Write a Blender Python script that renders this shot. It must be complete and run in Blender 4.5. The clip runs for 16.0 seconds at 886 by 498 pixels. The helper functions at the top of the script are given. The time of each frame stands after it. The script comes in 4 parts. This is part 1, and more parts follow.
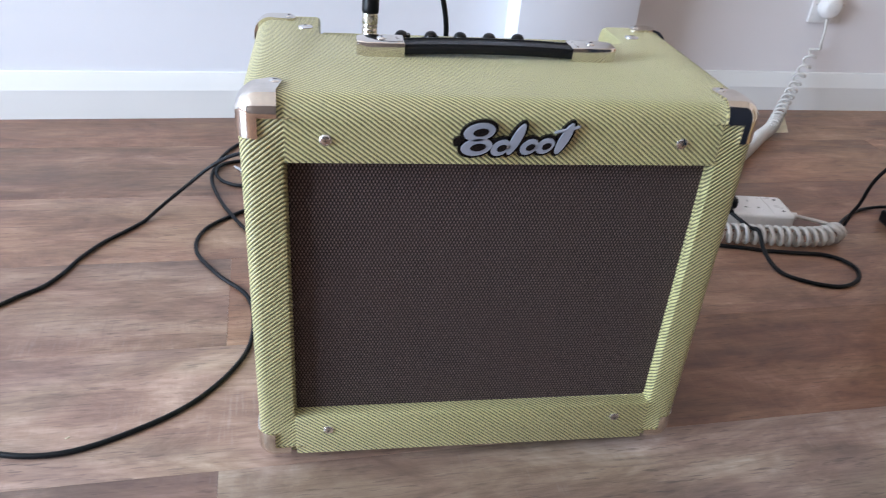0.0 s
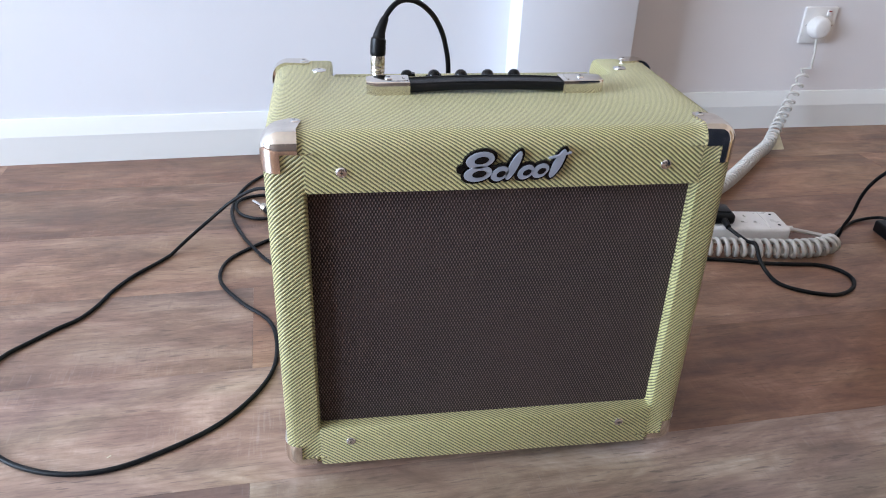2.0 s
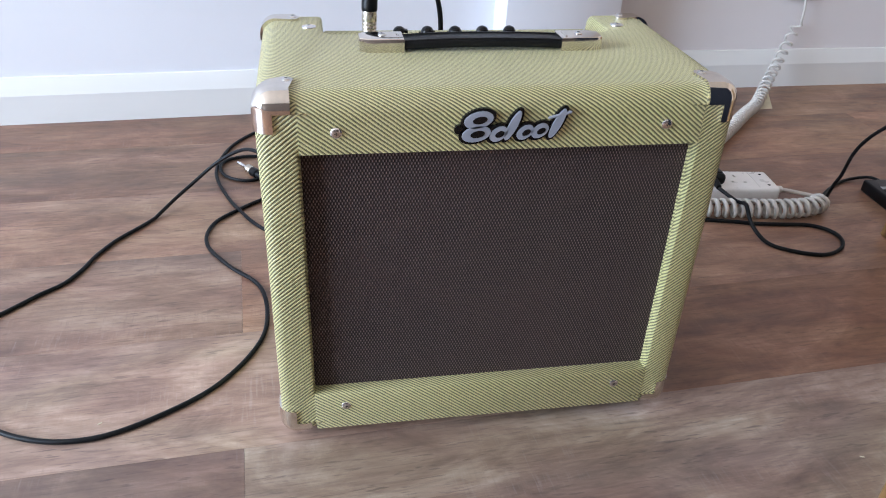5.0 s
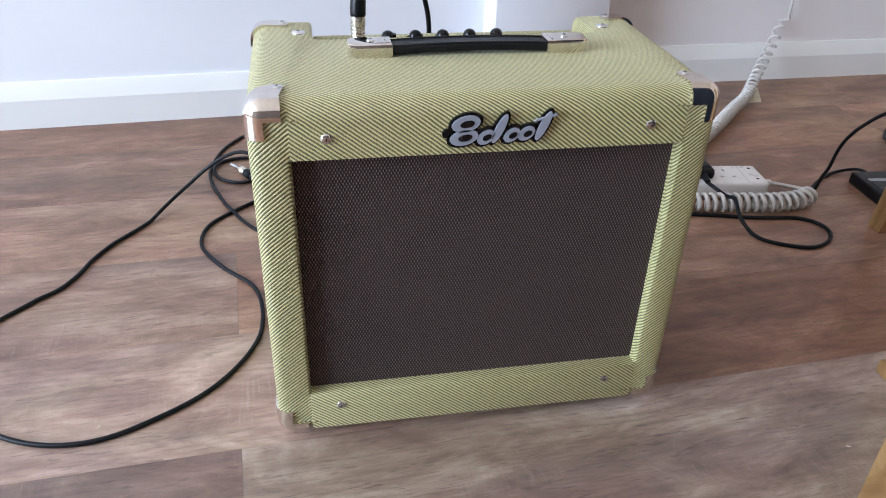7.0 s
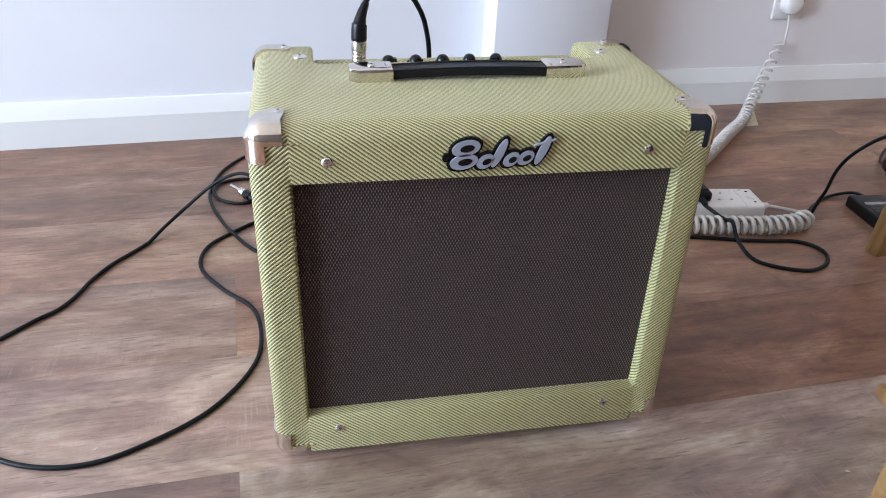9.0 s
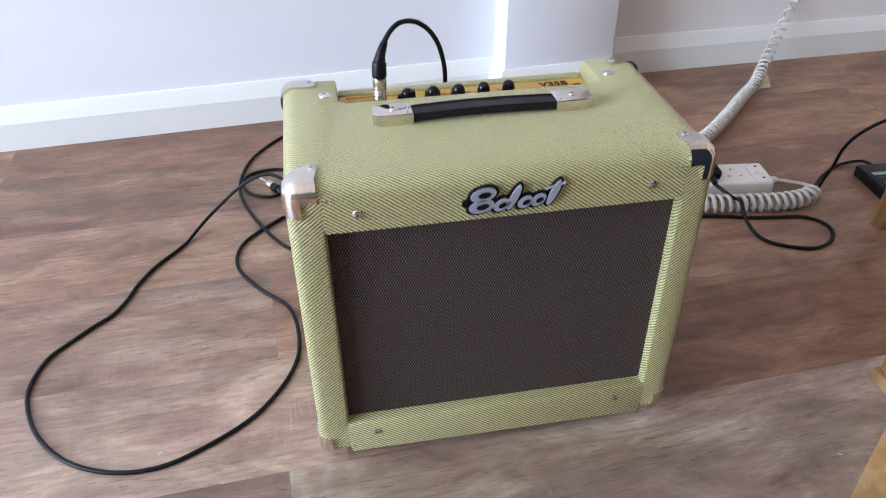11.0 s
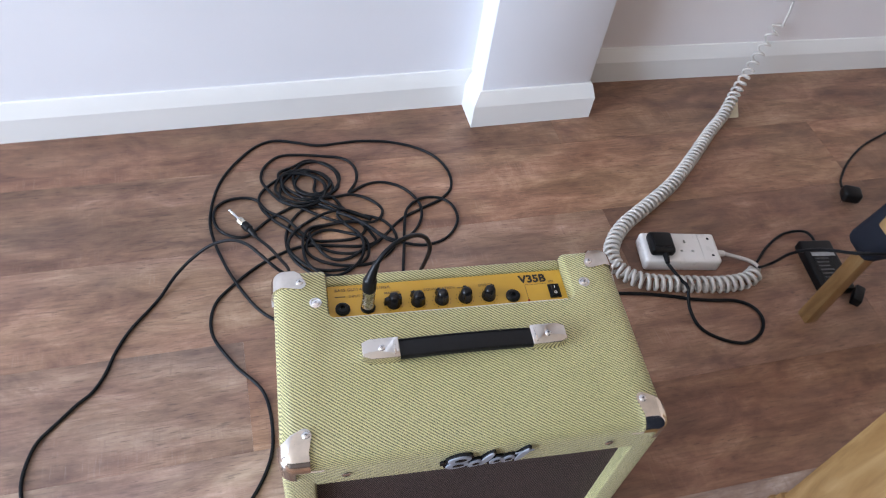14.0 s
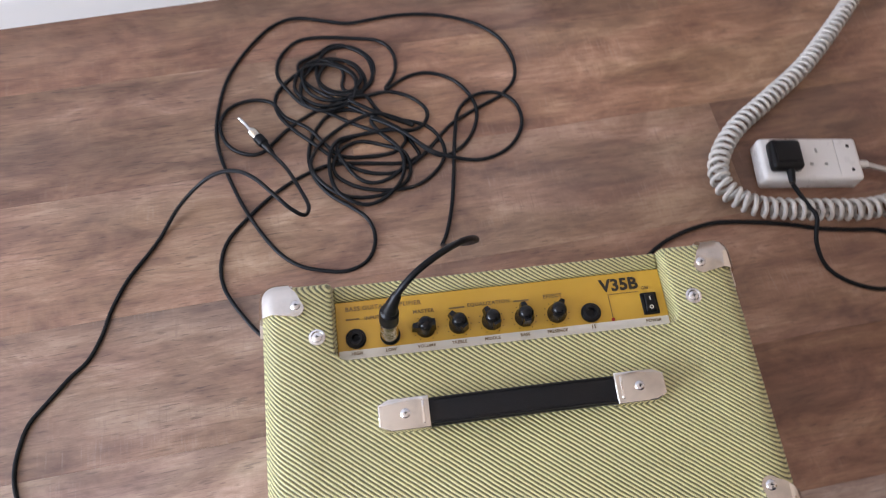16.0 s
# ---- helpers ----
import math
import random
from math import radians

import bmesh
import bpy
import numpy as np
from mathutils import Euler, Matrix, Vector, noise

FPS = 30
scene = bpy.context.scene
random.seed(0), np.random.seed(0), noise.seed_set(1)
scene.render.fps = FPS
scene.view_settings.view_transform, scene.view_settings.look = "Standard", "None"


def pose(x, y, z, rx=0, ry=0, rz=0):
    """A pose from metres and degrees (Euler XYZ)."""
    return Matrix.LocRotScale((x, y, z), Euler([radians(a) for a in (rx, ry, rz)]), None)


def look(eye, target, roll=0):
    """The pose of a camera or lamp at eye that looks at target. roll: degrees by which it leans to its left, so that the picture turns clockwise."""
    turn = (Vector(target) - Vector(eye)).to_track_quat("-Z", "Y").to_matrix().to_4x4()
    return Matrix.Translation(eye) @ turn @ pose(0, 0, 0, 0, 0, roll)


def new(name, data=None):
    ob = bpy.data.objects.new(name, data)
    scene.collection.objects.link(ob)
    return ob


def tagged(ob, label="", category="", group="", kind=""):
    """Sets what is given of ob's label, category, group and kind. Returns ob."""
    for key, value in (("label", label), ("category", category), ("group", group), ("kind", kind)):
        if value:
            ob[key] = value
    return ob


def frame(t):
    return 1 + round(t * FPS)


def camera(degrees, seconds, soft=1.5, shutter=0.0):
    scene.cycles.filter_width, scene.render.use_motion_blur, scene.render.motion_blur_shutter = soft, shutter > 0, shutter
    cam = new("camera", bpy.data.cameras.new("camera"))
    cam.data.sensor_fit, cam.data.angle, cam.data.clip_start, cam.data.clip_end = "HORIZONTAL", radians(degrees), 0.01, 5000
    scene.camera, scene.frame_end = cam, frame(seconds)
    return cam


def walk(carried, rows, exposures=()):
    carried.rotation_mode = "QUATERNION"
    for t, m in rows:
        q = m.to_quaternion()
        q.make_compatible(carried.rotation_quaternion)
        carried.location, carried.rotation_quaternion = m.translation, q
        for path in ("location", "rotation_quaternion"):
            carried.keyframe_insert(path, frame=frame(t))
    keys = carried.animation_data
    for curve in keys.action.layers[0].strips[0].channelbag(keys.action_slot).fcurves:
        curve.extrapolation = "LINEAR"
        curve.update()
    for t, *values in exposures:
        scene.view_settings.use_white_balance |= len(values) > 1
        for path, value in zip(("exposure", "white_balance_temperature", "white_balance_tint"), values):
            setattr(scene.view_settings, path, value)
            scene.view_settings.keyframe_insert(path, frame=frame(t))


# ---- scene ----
cam = camera(60.4, 16.0, 1.05, 0.5)
PATH = [
    (0, (0.01, -0.019, 0.602), (0.32, 1.672, -0.421), 5.2),
    (0.5, (0.012, -0.019, 0.585), (0.249, 1.698, -0.414), 2.2),
    (1, (0.014, -0.034, 0.596), (0.24, 1.692, -0.391), 3.4),
    (1.5, (0.011, -0.066, 0.613), (0.284, 1.656, -0.368), 2.8),
    (2, (0.005, -0.076, 0.626), (0.283, 1.656, -0.334), 2.6),
    (2.5, (0.003, -0.076, 0.622), (0.288, 1.646, -0.353), 3.1),
    (3, (0.001, -0.073, 0.62), (0.301, 1.631, -0.384), 3.2),
    (3.5, (0.001, -0.072, 0.628), (0.301, 1.629, -0.379), 3.5),
    (4, (-0.004, -0.07, 0.624), (0.299, 1.634, -0.378), 3.8),
    (4.5, (-0.003, -0.069, 0.62), (0.299, 1.63, -0.392), 3.8),
    (4.7, (-0.008, -0.061, 0.62), (0.308, 1.617, -0.421), 3.5),
    (7, (-0.004, -0.07, 0.633), (0.328, 1.594, -0.426), 2.5),
    (7.5, (-0.004, -0.072, 0.638), (0.328, 1.604, -0.401), 2.5),
    (8, (-0.003, -0.073, 0.63), (0.334, 1.607, -0.402), 3.2),
    (8.5, (-0.003, -0.074, 0.638), (0.335, 1.61, -0.388), 3.0),
    (9, (-0.006, -0.07, 0.637), (0.335, 1.619, -0.377), 2.8),
    (9.2, (-0.009, -0.069, 0.634), (0.34, 1.621, -0.378), 3.2),
    (11.3, (-0.012, -0.069, 0.842), (0.256, 1.468, -0.409), 0.1),
    (11.5, (-0.008, -0.076, 0.934), (0.257, 1.415, -0.372), 0.4),
    (11.8, (-0.002, -0.091, 1.019), (0.247, 1.336, -0.360), 0.6),
    (12, (0.003, -0.09, 1.067), (0.239, 1.297, -0.355), 2.3),
    (12.2, (-0.004, -0.042, 1.078), (0.230, 1.296, -0.390), 3.0),
    (12.5, (-0.025, 0.06, 1.066), (0.237, 1.377, -0.416), 4.8),
    (12.8, (-0.041, 0.145, 1.073), (0.243, 1.453, -0.414), 4.5),
    (13, (-0.042, 0.172, 1.093), (0.254, 1.476, -0.394), 3.9),
    (13.2, (-0.041, 0.195, 1.108), (0.288, 1.478, -0.390), 5.2),
    (13.5, (-0.045, 0.209, 1.132), (0.36, 1.453, -0.381), 8.4),
    (14, (-0.031, 0.227, 1.155), (0.358, 1.432, -0.393), 10.5),
    (14.5, (0.05, 0.299, 1.14), (0.236, 1.485, -0.459), 6.0),
    (15, (0.089, 0.369, 1.148), (0.195, 1.487, -0.507), 3.1),
    (15.2, (0.079, 0.403, 1.134), (0.203, 1.440, -0.572), 3.5),
    (15.5, (0.058, 0.458, 1.088), (0.183, 1.411, -0.666), 4.3),
    (16, (0.055, 0.543, 1.036), (0.219, 1.336, -0.793), 5.0),
]
# The picture grows a little warmer as the camera rises.
TONES = [(0, 0.10, 6400, 13), (9.2, 0.10, 6400, 13), (11.5, 0.10, 6480, 14), (14.5, 0.0, 6550, 15), (15, 0.0, 6600, 15), (16, 0.0, 6900, 19)]
walk(cam, [(t, look(eye, target, roll)) for t, eye, target, roll in PATH], TONES)

# ---- light ----
world = bpy.data.worlds.new("sky")
scene.world = world
world.use_nodes = True
wn = world.node_tree
sky = wn.nodes.new("ShaderNodeTexSky")
sky.sky_type = "NISHITA"
sky.sun_disc = False
sky.sun_elevation = radians(40)
sky.sun_rotation = radians(200)
wn.links.new(sky.outputs[0], wn.nodes["Background"].inputs[0])
wn.nodes["Background"].inputs[1].default_value = 0.12


def window_lamp(name, at, target, width, height, watts, colour):
    data = bpy.data.lights.new(name, "AREA")
    data.shape, data.size, data.size_y = "RECTANGLE", width, height
    data.energy, data.color = watts, colour
    ob = new(name, data)
    ob.matrix_world = look(at, target)
    return ob


window_lamp("window_light_side", (-3.635, -0.65, 1.25), (0.0, -0.65, 1.25), 2.48, 1.68, 300, (0.64, 0.80, 1.0))

# ---- materials ----


class Net:
    """A small wrapper round a material's nodes."""

    def __init__(self, name, rough=0.5, metal=0.0, colour=None, spec=0.5):
        self.mat = bpy.data.materials.new(name)
        self.mat.use_nodes = True
        self.nt = self.mat.node_tree
        self.bsdf = self.nt.nodes["Principled BSDF"]
        self.bsdf.inputs["Roughness"].default_value = rough
        self.bsdf.inputs["Metallic"].default_value = metal
        self.bsdf.inputs["Specular IOR Level"].default_value = spec
        if colour:
            self.bsdf.inputs["Base Color"].default_value = (*colour, 1)

    def node(self, kind):
        return self.nt.nodes.new(kind)

    def put(self, value, socket):
        if isinstance(value, (int, float)):
            socket.default_value = value
        elif isinstance(value, tuple):
            socket.default_value = value if len(value) == len(socket.default_value) else (*value, 1)
        else:
            self.nt.links.new(value, socket)

    def position(self):
        return self.node("ShaderNodeNewGeometry").outputs["Position"]

    def xyz(self, vector):
        n = self.node("ShaderNodeSeparateXYZ")
        self.put(vector, n.inputs[0])
        return n.outputs[0], n.outputs[1], n.outputs[2]

    def vec(self, x, y, z):
        n = self.node("ShaderNodeCombineXYZ")
        for v, s in zip((x, y, z), n.inputs):
            self.put(v, s)
        return n.outputs[0]

    def math(self, op, a, b=0.0, c=0.0):
        n = self.node("ShaderNodeMath")
        n.operation = op
        for v, s in zip((a, b, c), n.inputs):
            self.put(v, s)
        return n.outputs[0]

    def mix(self, f, a, b, blend="MIX"):
        n = self.node("ShaderNodeMix")
        n.data_type, n.blend_type = "RGBA", blend
        self.put(f, n.inputs[0])
        self.put(a, n.inputs[6])
        self.put(b, n.inputs[7])
        return n.outputs[2]

    def noise(self, vector, scale, detail=3.0, rough=0.55, distortion=0.0):
        n = self.node("ShaderNodeTexNoise")
        if vector is not None:
            self.put(vector, n.inputs["Vector"])
        n.inputs["Scale"].default_value = scale
        n.inputs["Detail"].default_value = detail
        n.inputs["Roughness"].default_value = rough
        n.inputs["Distortion"].default_value = distortion
        return n.outputs[0]

    def ramp(self, f, stops):
        n = self.node("ShaderNodeValToRGB")
        self.put(f, n.inputs[0])
        while len(n.color_ramp.elements) < len(stops):
            n.color_ramp.elements.new(0.5)
        for e, (p, c) in zip(n.color_ramp.elements, stops):
            e.position, e.color = p, (*c, 1) if len(c) == 3 else c
        return n.outputs[0]

    def span(self, f, a, b, c=0.0, d=1.0):
        n = self.node("ShaderNodeMapRange")
        for v, s in zip((f, a, b, c, d), n.inputs):
            self.put(v, s)
        return n.outputs[0]

    def bump(self, height, strength=0.3, distance=0.001):
        n = self.node("ShaderNodeBump")
        n.inputs["Strength"].default_value = strength
        n.inputs["Distance"].default_value = distance
        self.put(height, n.inputs["Height"])
        self.nt.links.new(n.outputs[0], self.bsdf.inputs["Normal"])

    def colour(self, value):
        self.put(value, self.bsdf.inputs["Base Color"])

    def rough(self, value):
        self.put(value, self.bsdf.inputs["Roughness"])


TAU = 2 * math.pi


def tweed(name, du, dv, period=0.0033):
    """Twill cloth under lacquer: slanted olive threads on pale yellow-green; du, dv: weights of x, y, z in the slant."""
    n = Net(name, 0.5, spec=0.6)
    p = n.position()
    x, y, z = n.xyz(p)
    phase = n.math("ADD", n.math("ADD", n.math("MULTIPLY", x, du), n.math("MULTIPLY", z, dv[1])), n.math("MULTIPLY", y, dv[0]))
    wob = n.math("MULTIPLY", n.math("SUBTRACT", n.noise(p, 45, 2), 0.5), 0.0011)
    phase = n.math("ADD", phase, wob)
    wave = n.math("SINE", n.math("MULTIPLY", phase, TAU / period))
    dash = n.math("SINE", n.math("MULTIPLY", n.math("ADD", n.math("MULTIPLY", x, dv[1]), n.math("MULTIPLY", n.math("ADD", y, z), -du)), TAU / 0.00145))
    warp = n.math("SINE", n.math("MULTIPLY", x, TAU * 2 * 0.611 / period))
    nub = n.math("MULTIPLY", n.math("SUBTRACT", n.noise(p, 520, 2), 0.5), 1.0)
    thread = n.math("ADD", n.math("ADD", wave, n.math("MULTIPLY", dash, 0.36)), n.math("ADD", n.math("MULTIPLY", warp, 0.10), nub))
    f = n.span(thread, -0.70, 0.38)
    grain = n.noise(p, 900, 2)
    pale = n.mix(grain, (0.552, 0.52, 0.220), (0.748, 0.703, 0.363))
    pale = n.mix(n.span(n.noise(p, 9, 4), 0.35, 0.75), pale, (0.655, 0.61, 0.31))
    dark = n.mix(grain, (0.066, 0.065, 0.025), (0.132, 0.127, 0.051))
    n.colour(n.mix(f, dark, pale))
    n.rough(n.span(grain, 0, 1, 0.34, 0.52))
    n.bsdf.inputs["Sheen Weight"].default_value = 0.30
    n.bsdf.inputs["Sheen Roughness"].default_value = 0.45
    n.bsdf.inputs["Sheen Tint"].default_value = (1.0, 0.90, 0.68, 1)
    n.bump(thread, 0.55, 0.0007)
    return n.mat


TWEED_FRONT = tweed("tweed_front", 0.611, (0.792, 0.792))
TWEED_LEFT = tweed("tweed_left", -0.64, (0.64, 0.77))
TWEED_RIGHT = tweed("tweed_right", -0.64, (-0.64, 0.77))


def grille_material():
    n = Net("grille_cloth", 0.75, spec=0.25)
    p = n.position()
    x, y, z = n.xyz(p)
    w = n.math("MULTIPLY", n.math("SUBTRACT", n.noise(p, 14, 3), 0.5), 0.0012)
    a = n.math("SINE", n.math("MULTIPLY", n.math("ADD", x, w), TAU / 0.0031))
    b = n.math("SINE", n.math("MULTIPLY", n.math("ADD", z, w), TAU / 0.0060))
    weave = n.math("MULTIPLY", a, b)
    f = n.span(weave, -0.02, 0.85)
    c = n.mix(n.noise(p, 700, 2), (0.145, 0.106, 0.097), (0.30, 0.218, 0.200))
    c = n.mix(f, (0.021, 0.014, 0.013), c)
    n.colour(n.mix(n.span(n.noise(p, 7, 3), 0.4, 0.7, 0, 0.35), c, (0.075, 0.048, 0.043)))
    n.bump(weave, 0.6, 0.0009)
    return n.mat


GRILLE = grille_material()


def metal(name, colour, rough, wear=0.1):
    n = Net(name, rough, 1.0)
    p = n.position()
    n.colour(n.mix(n.span(n.noise(p, 60, 4), 0.45, 0.75), colour, tuple(c * 0.8 for c in colour)))
    n.rough(n.span(n.noise(p, 220, 4), 0.3, 0.75, rough, rough + wear))
    n.bump(n.noise(p, 400, 3), 0.04, 0.0004)
    return n.mat


CHROME = metal("chrome", (0.785, 0.735, 0.67), 0.045, 0.07)
STEEL = metal("screw_steel", (0.78, 0.77, 0.76), 0.16, 0.15)
NICKEL = metal("nickel", (0.66, 0.61, 0.52), 0.20, 0.12)


def plain(name, colour, rough, mottling=0.12, scale=40, bump=0.05, spec=0.5, relief=300):
    n = Net(name, rough, spec=spec)
    p = n.position()
    n.colour(n.mix(n.span(n.noise(p, scale, 4), 0.3, 0.7), colour, tuple(c * (1 - mottling) for c in colour)))
    n.rough(n.span(n.noise(p, scale * 3, 3), 0.3, 0.7, rough * 0.85, min(1, rough * 1.15)))
    n.bump(n.noise(p, relief, 4), bump, 0.0008)
    return n.mat


WALL = plain("wall_paint", (0.79, 0.80, 0.84), 0.75, 0.03, 3, 0.05, 0.3, 500)
GLOSS = plain("skirting_gloss", (0.785, 0.785, 0.765), 0.5, 0.03, 5, 0.03)
# For the unseen south wall: dark, so chrome reflects dark and fill drops.
WALL_UNSEEN_DARK = plain("unseen_wall_dark", (0.13, 0.10, 0.085), 0.75, 0.05, 3, 0.05, 0.3, 500)
# Off-white with the warm bounce in the alcove put into its colour.
WALL_WARM_LIT = plain("wall_paint_warm_lit", (0.82, 0.785, 0.785), 0.75, 0.03, 3, 0.05, 0.3, 500)
# For the unseen east wall: cream chosen to throw warm fill from the right.
WALL_UNSEEN_WARM = plain("unseen_wall_warm", (0.70, 0.57, 0.46), 0.75, 0.03, 3, 0.05, 0.3, 500)
# Unseen ceiling, its bright cream set to return warm light from above.
CEILING = plain("ceiling_warm_bounce", (0.92, 0.83, 0.72), 0.85, 0.02, 3)
BLACK_RUBBER = plain("black_cable_sheath", (0.006, 0.007, 0.009), 0.44, 0.3, 60, 0.04, 0.22)
BLACK_PLASTIC = plain("black_plastic", (0.006, 0.006, 0.007), 0.36, 0.3, 50, 0.06, 0.25)
BLACK_GLOSS = plain("black_gloss_plastic", (0.007, 0.007, 0.008), 0.20, 0.2, 50, 0.02, 0.28)
LEATHER = plain("black_handle_vinyl", (0.007, 0.007, 0.008), 0.42, 0.3, 120, 0.25, 0.3, 900)
WHITE_PLASTIC = plain("white_plastic", (0.80, 0.77, 0.74), 0.30, 0.04, 20, 0.02)
CORD_WHITE = plain("white_cord_sheath", (0.62, 0.585, 0.54), 0.40, 0.10, 30, 0.03)
PAPER = plain("paper_tag", (0.72, 0.66, 0.50), 0.7, 0.2, 90, 0.05)
PANEL_GOLD = plain("gold_panel", (0.60, 0.347, 0.040), 0.34, 0.10, 30, 0.03)
PANEL_WHITE = plain("panel_white_print", (0.74, 0.70, 0.62), 0.4, 0.06, 60, 0.02)
INK_SOFT = plain("faded_ink", (0.20, 0.125, 0.040), 0.5, 0.1)
INK = plain("printed_ink", (0.022, 0.017, 0.010), 0.6, 0.1)
BADGE_GREY = plain("badge_grey", (0.30, 0.32, 0.37), 0.34, 0.08, 60, 0.02)
HOLE = plain("dark_hole", (0.008, 0.008, 0.008), 0.8)
RED_LENS = plain("red_lens", (0.35, 0.02, 0.015), 0.2)
PRINT_DIM = plain("dim_print", (0.07, 0.07, 0.075), 0.5, 0.2)
PIPING = plain("plum_piping", (0.035, 0.014, 0.028), 0.7, 0.2, 90)
LABEL_GREY = plain("grey_label", (0.40, 0.41, 0.42), 0.45, 0.3, 90)
GLASS = Net("window_glass", 0.02)
GLASS.bsdf.inputs["Transmission Weight"].default_value = 1.0
GLASS = GLASS.mat


def fabric_material():
    n = Net("navy_fabric", 0.9, spec=0.2)
    p = n.position()
    x, y, z = n.xyz(p)
    w = n.math("ADD", n.math("SINE", n.math("MULTIPLY", n.math("ADD", x, y), TAU / 0.0016)), n.math("SINE", n.math("MULTIPLY", z, TAU / 0.0016)))
    n.colour(n.mix(n.noise(p, 18, 4), (0.010, 0.012, 0.020), (0.022, 0.025, 0.036)))
    n.bump(n.math("ADD", w, n.math("MULTIPLY", n.noise(p, 25, 3), 3.0)), 0.3, 0.0012)
    return n.mat


NAVY = fabric_material()


def beech_material():
    n = Net("beech_wood", 0.42)
    p = n.position()
    x, y, z = n.xyz(p)
    v = n.vec(n.math("MULTIPLY", x, 26), n.math("MULTIPLY", y, 26), n.math("MULTIPLY", z, 3.2))
    g = n.noise(v, 1.6, 5, 0.6, 0.6)
    fine = n.noise(n.vec(n.math("MULTIPLY", x, 160), n.math("MULTIPLY", y, 160), n.math("MULTIPLY", z, 9)), 2.0, 3)
    c = n.ramp(g, [(0.3, (0.19, 0.100, 0.036)), (0.5, (0.29, 0.172, 0.068)), (0.72, (0.42, 0.275, 0.128))])
    n.colour(n.mix(n.math("MULTIPLY", fine, 0.35), c, (0.27, 0.13, 0.04)))
    n.bump(fine, 0.15, 0.0006)
    return n.mat


BEECH = beech_material()

FLOOR_TURN = 0.070


def plank_material():
    """Printed oak: ragged bleached patches, streaks along the board, pores, saw marks and a few knots."""
    n = Net("vinyl_plank", 0.4, spec=0.5)
    info = n.node("ShaderNodeObjectInfo")
    shade, tint = info.outputs["Random"], info.outputs["Color"]
    x, y, z = n.xyz(n.position())
    u = n.math("ADD", n.math("MULTIPLY", x, math.cos(FLOOR_TURN)), n.math("MULTIPLY", y, math.sin(FLOOR_TURN)))
    v = n.math("ADD", n.math("MULTIPLY", x, -math.sin(FLOOR_TURN)), n.math("MULTIPLY", y, math.cos(FLOOR_TURN)))
    shift = n.math("MULTIPLY", shade, 53.0)

    def grain(su, sv, off, detail, rough, bend=0.0):
        return n.noise(n.vec(n.math("MULTIPLY", u, su), n.math("MULTIPLY", v, sv), n.math("ADD", shift, off)), 1.0, detail, rough, bend)

    cloud = grain(7.0, 17, 0.0, 9, 0.66, 0.45)
    broad = grain(2.4, 30, 3.0, 6, 0.66, 0.3)
    streak = grain(9.0, 110, 7.0, 5, 0.64, 0.2)
    drift = grain(2.2, 7.0, 37.0, 4, 0.55, 0.4)
    hue = grain(3.2, 9.0, 47.0, 3, 0.5, 0.5)
    fine = grain(26, 430, 11.0, 3, 0.6)
    patch = grain(4.5, 15, 19.0, 4, 0.6)
    saw = grain(300, 22, 23.0, 2, 0.6)
    bend = grain(1.7, 8, 29.0, 3, 0.55, 0.5)
    tone = n.math("ADD", n.math("MULTIPLY", cloud, 0.54), n.math("ADD", n.math("MULTIPLY", broad, 0.15), n.math("ADD", n.math("MULTIPLY", streak, 0.11), n.math("MULTIPLY", drift, 0.20))))
    c = n.ramp(tone, [(0.38, (0.130, 0.070, 0.048)), (0.45, (0.208, 0.118, 0.079)), (0.51, (0.290, 0.172, 0.113)), (0.57, (0.390, 0.250, 0.170)), (0.64, (0.54, 0.385, 0.285))])
    c = n.mix(n.span(drift, 0.54, 0.36, 0.0, 0.30), c, n.mix(tone, (0.10, 0.070, 0.055), (0.42, 0.305, 0.235)))
    figure = n.math("SINE", n.math("ADD", n.math("MULTIPLY", v, 330.0), n.math("MULTIPLY", bend, 80.0)))
    c = n.mix(n.math("MULTIPLY", n.span(figure, 0.2, 0.95), n.span(patch, 0.38, 0.62, 0.26, 0.0)), c, (0.115, 0.062, 0.046))
    c = n.mix(n.math("MULTIPLY", n.span(saw, 0.55, 0.72), n.span(patch, 0.50, 0.66, 0.0, 0.30)), c, (0.43, 0.34, 0.28))
    c = n.mix(n.math("MULTIPLY", n.span(saw, 0.44, 0.30), n.span(cloud, 0.50, 0.66, 0.0, 0.28)), c, (0.13, 0.080, 0.062))
    c = n.mix(n.span(fine, 0.50, 0.78, 0, 0.36), c, (0.085, 0.052, 0.042))
    pore = grain(38, 300, 61.0, 2, 0.5)
    c = n.mix(n.math("MULTIPLY", n.span(pore, 0.60, 0.70), n.span(patch, 0.34, 0.60, 0.62, 0.25)), c, (0.070, 0.045, 0.037))
    knot = n.node("ShaderNodeTexVoronoi")
    n.put(n.vec(n.math("MULTIPLY", u, 2.3), n.math("MULTIPLY", v, 6.0), shift), knot.inputs["Vector"])
    knot.inputs["Scale"].default_value = 1.0
    ring = n.math("ADD", knot.outputs["Distance"], n.math("MULTIPLY", n.math("SUBTRACT", streak, 0.5), 0.16))
    c = n.mix(n.span(ring, 0.03, 0.13, 0.62, 0.0), c, (0.075, 0.040, 0.031))
    c = n.mix(1.0, c, n.mix(n.span(hue, 0.40, 0.60), (1.035, 0.970, 0.995), (1.01, 1.012, 0.98)), "MULTIPLY")
    n.colour(n.mix(1.0, c, tint, "MULTIPLY"))
    n.rough(n.span(streak, 0.25, 0.75, 0.30, 0.48))
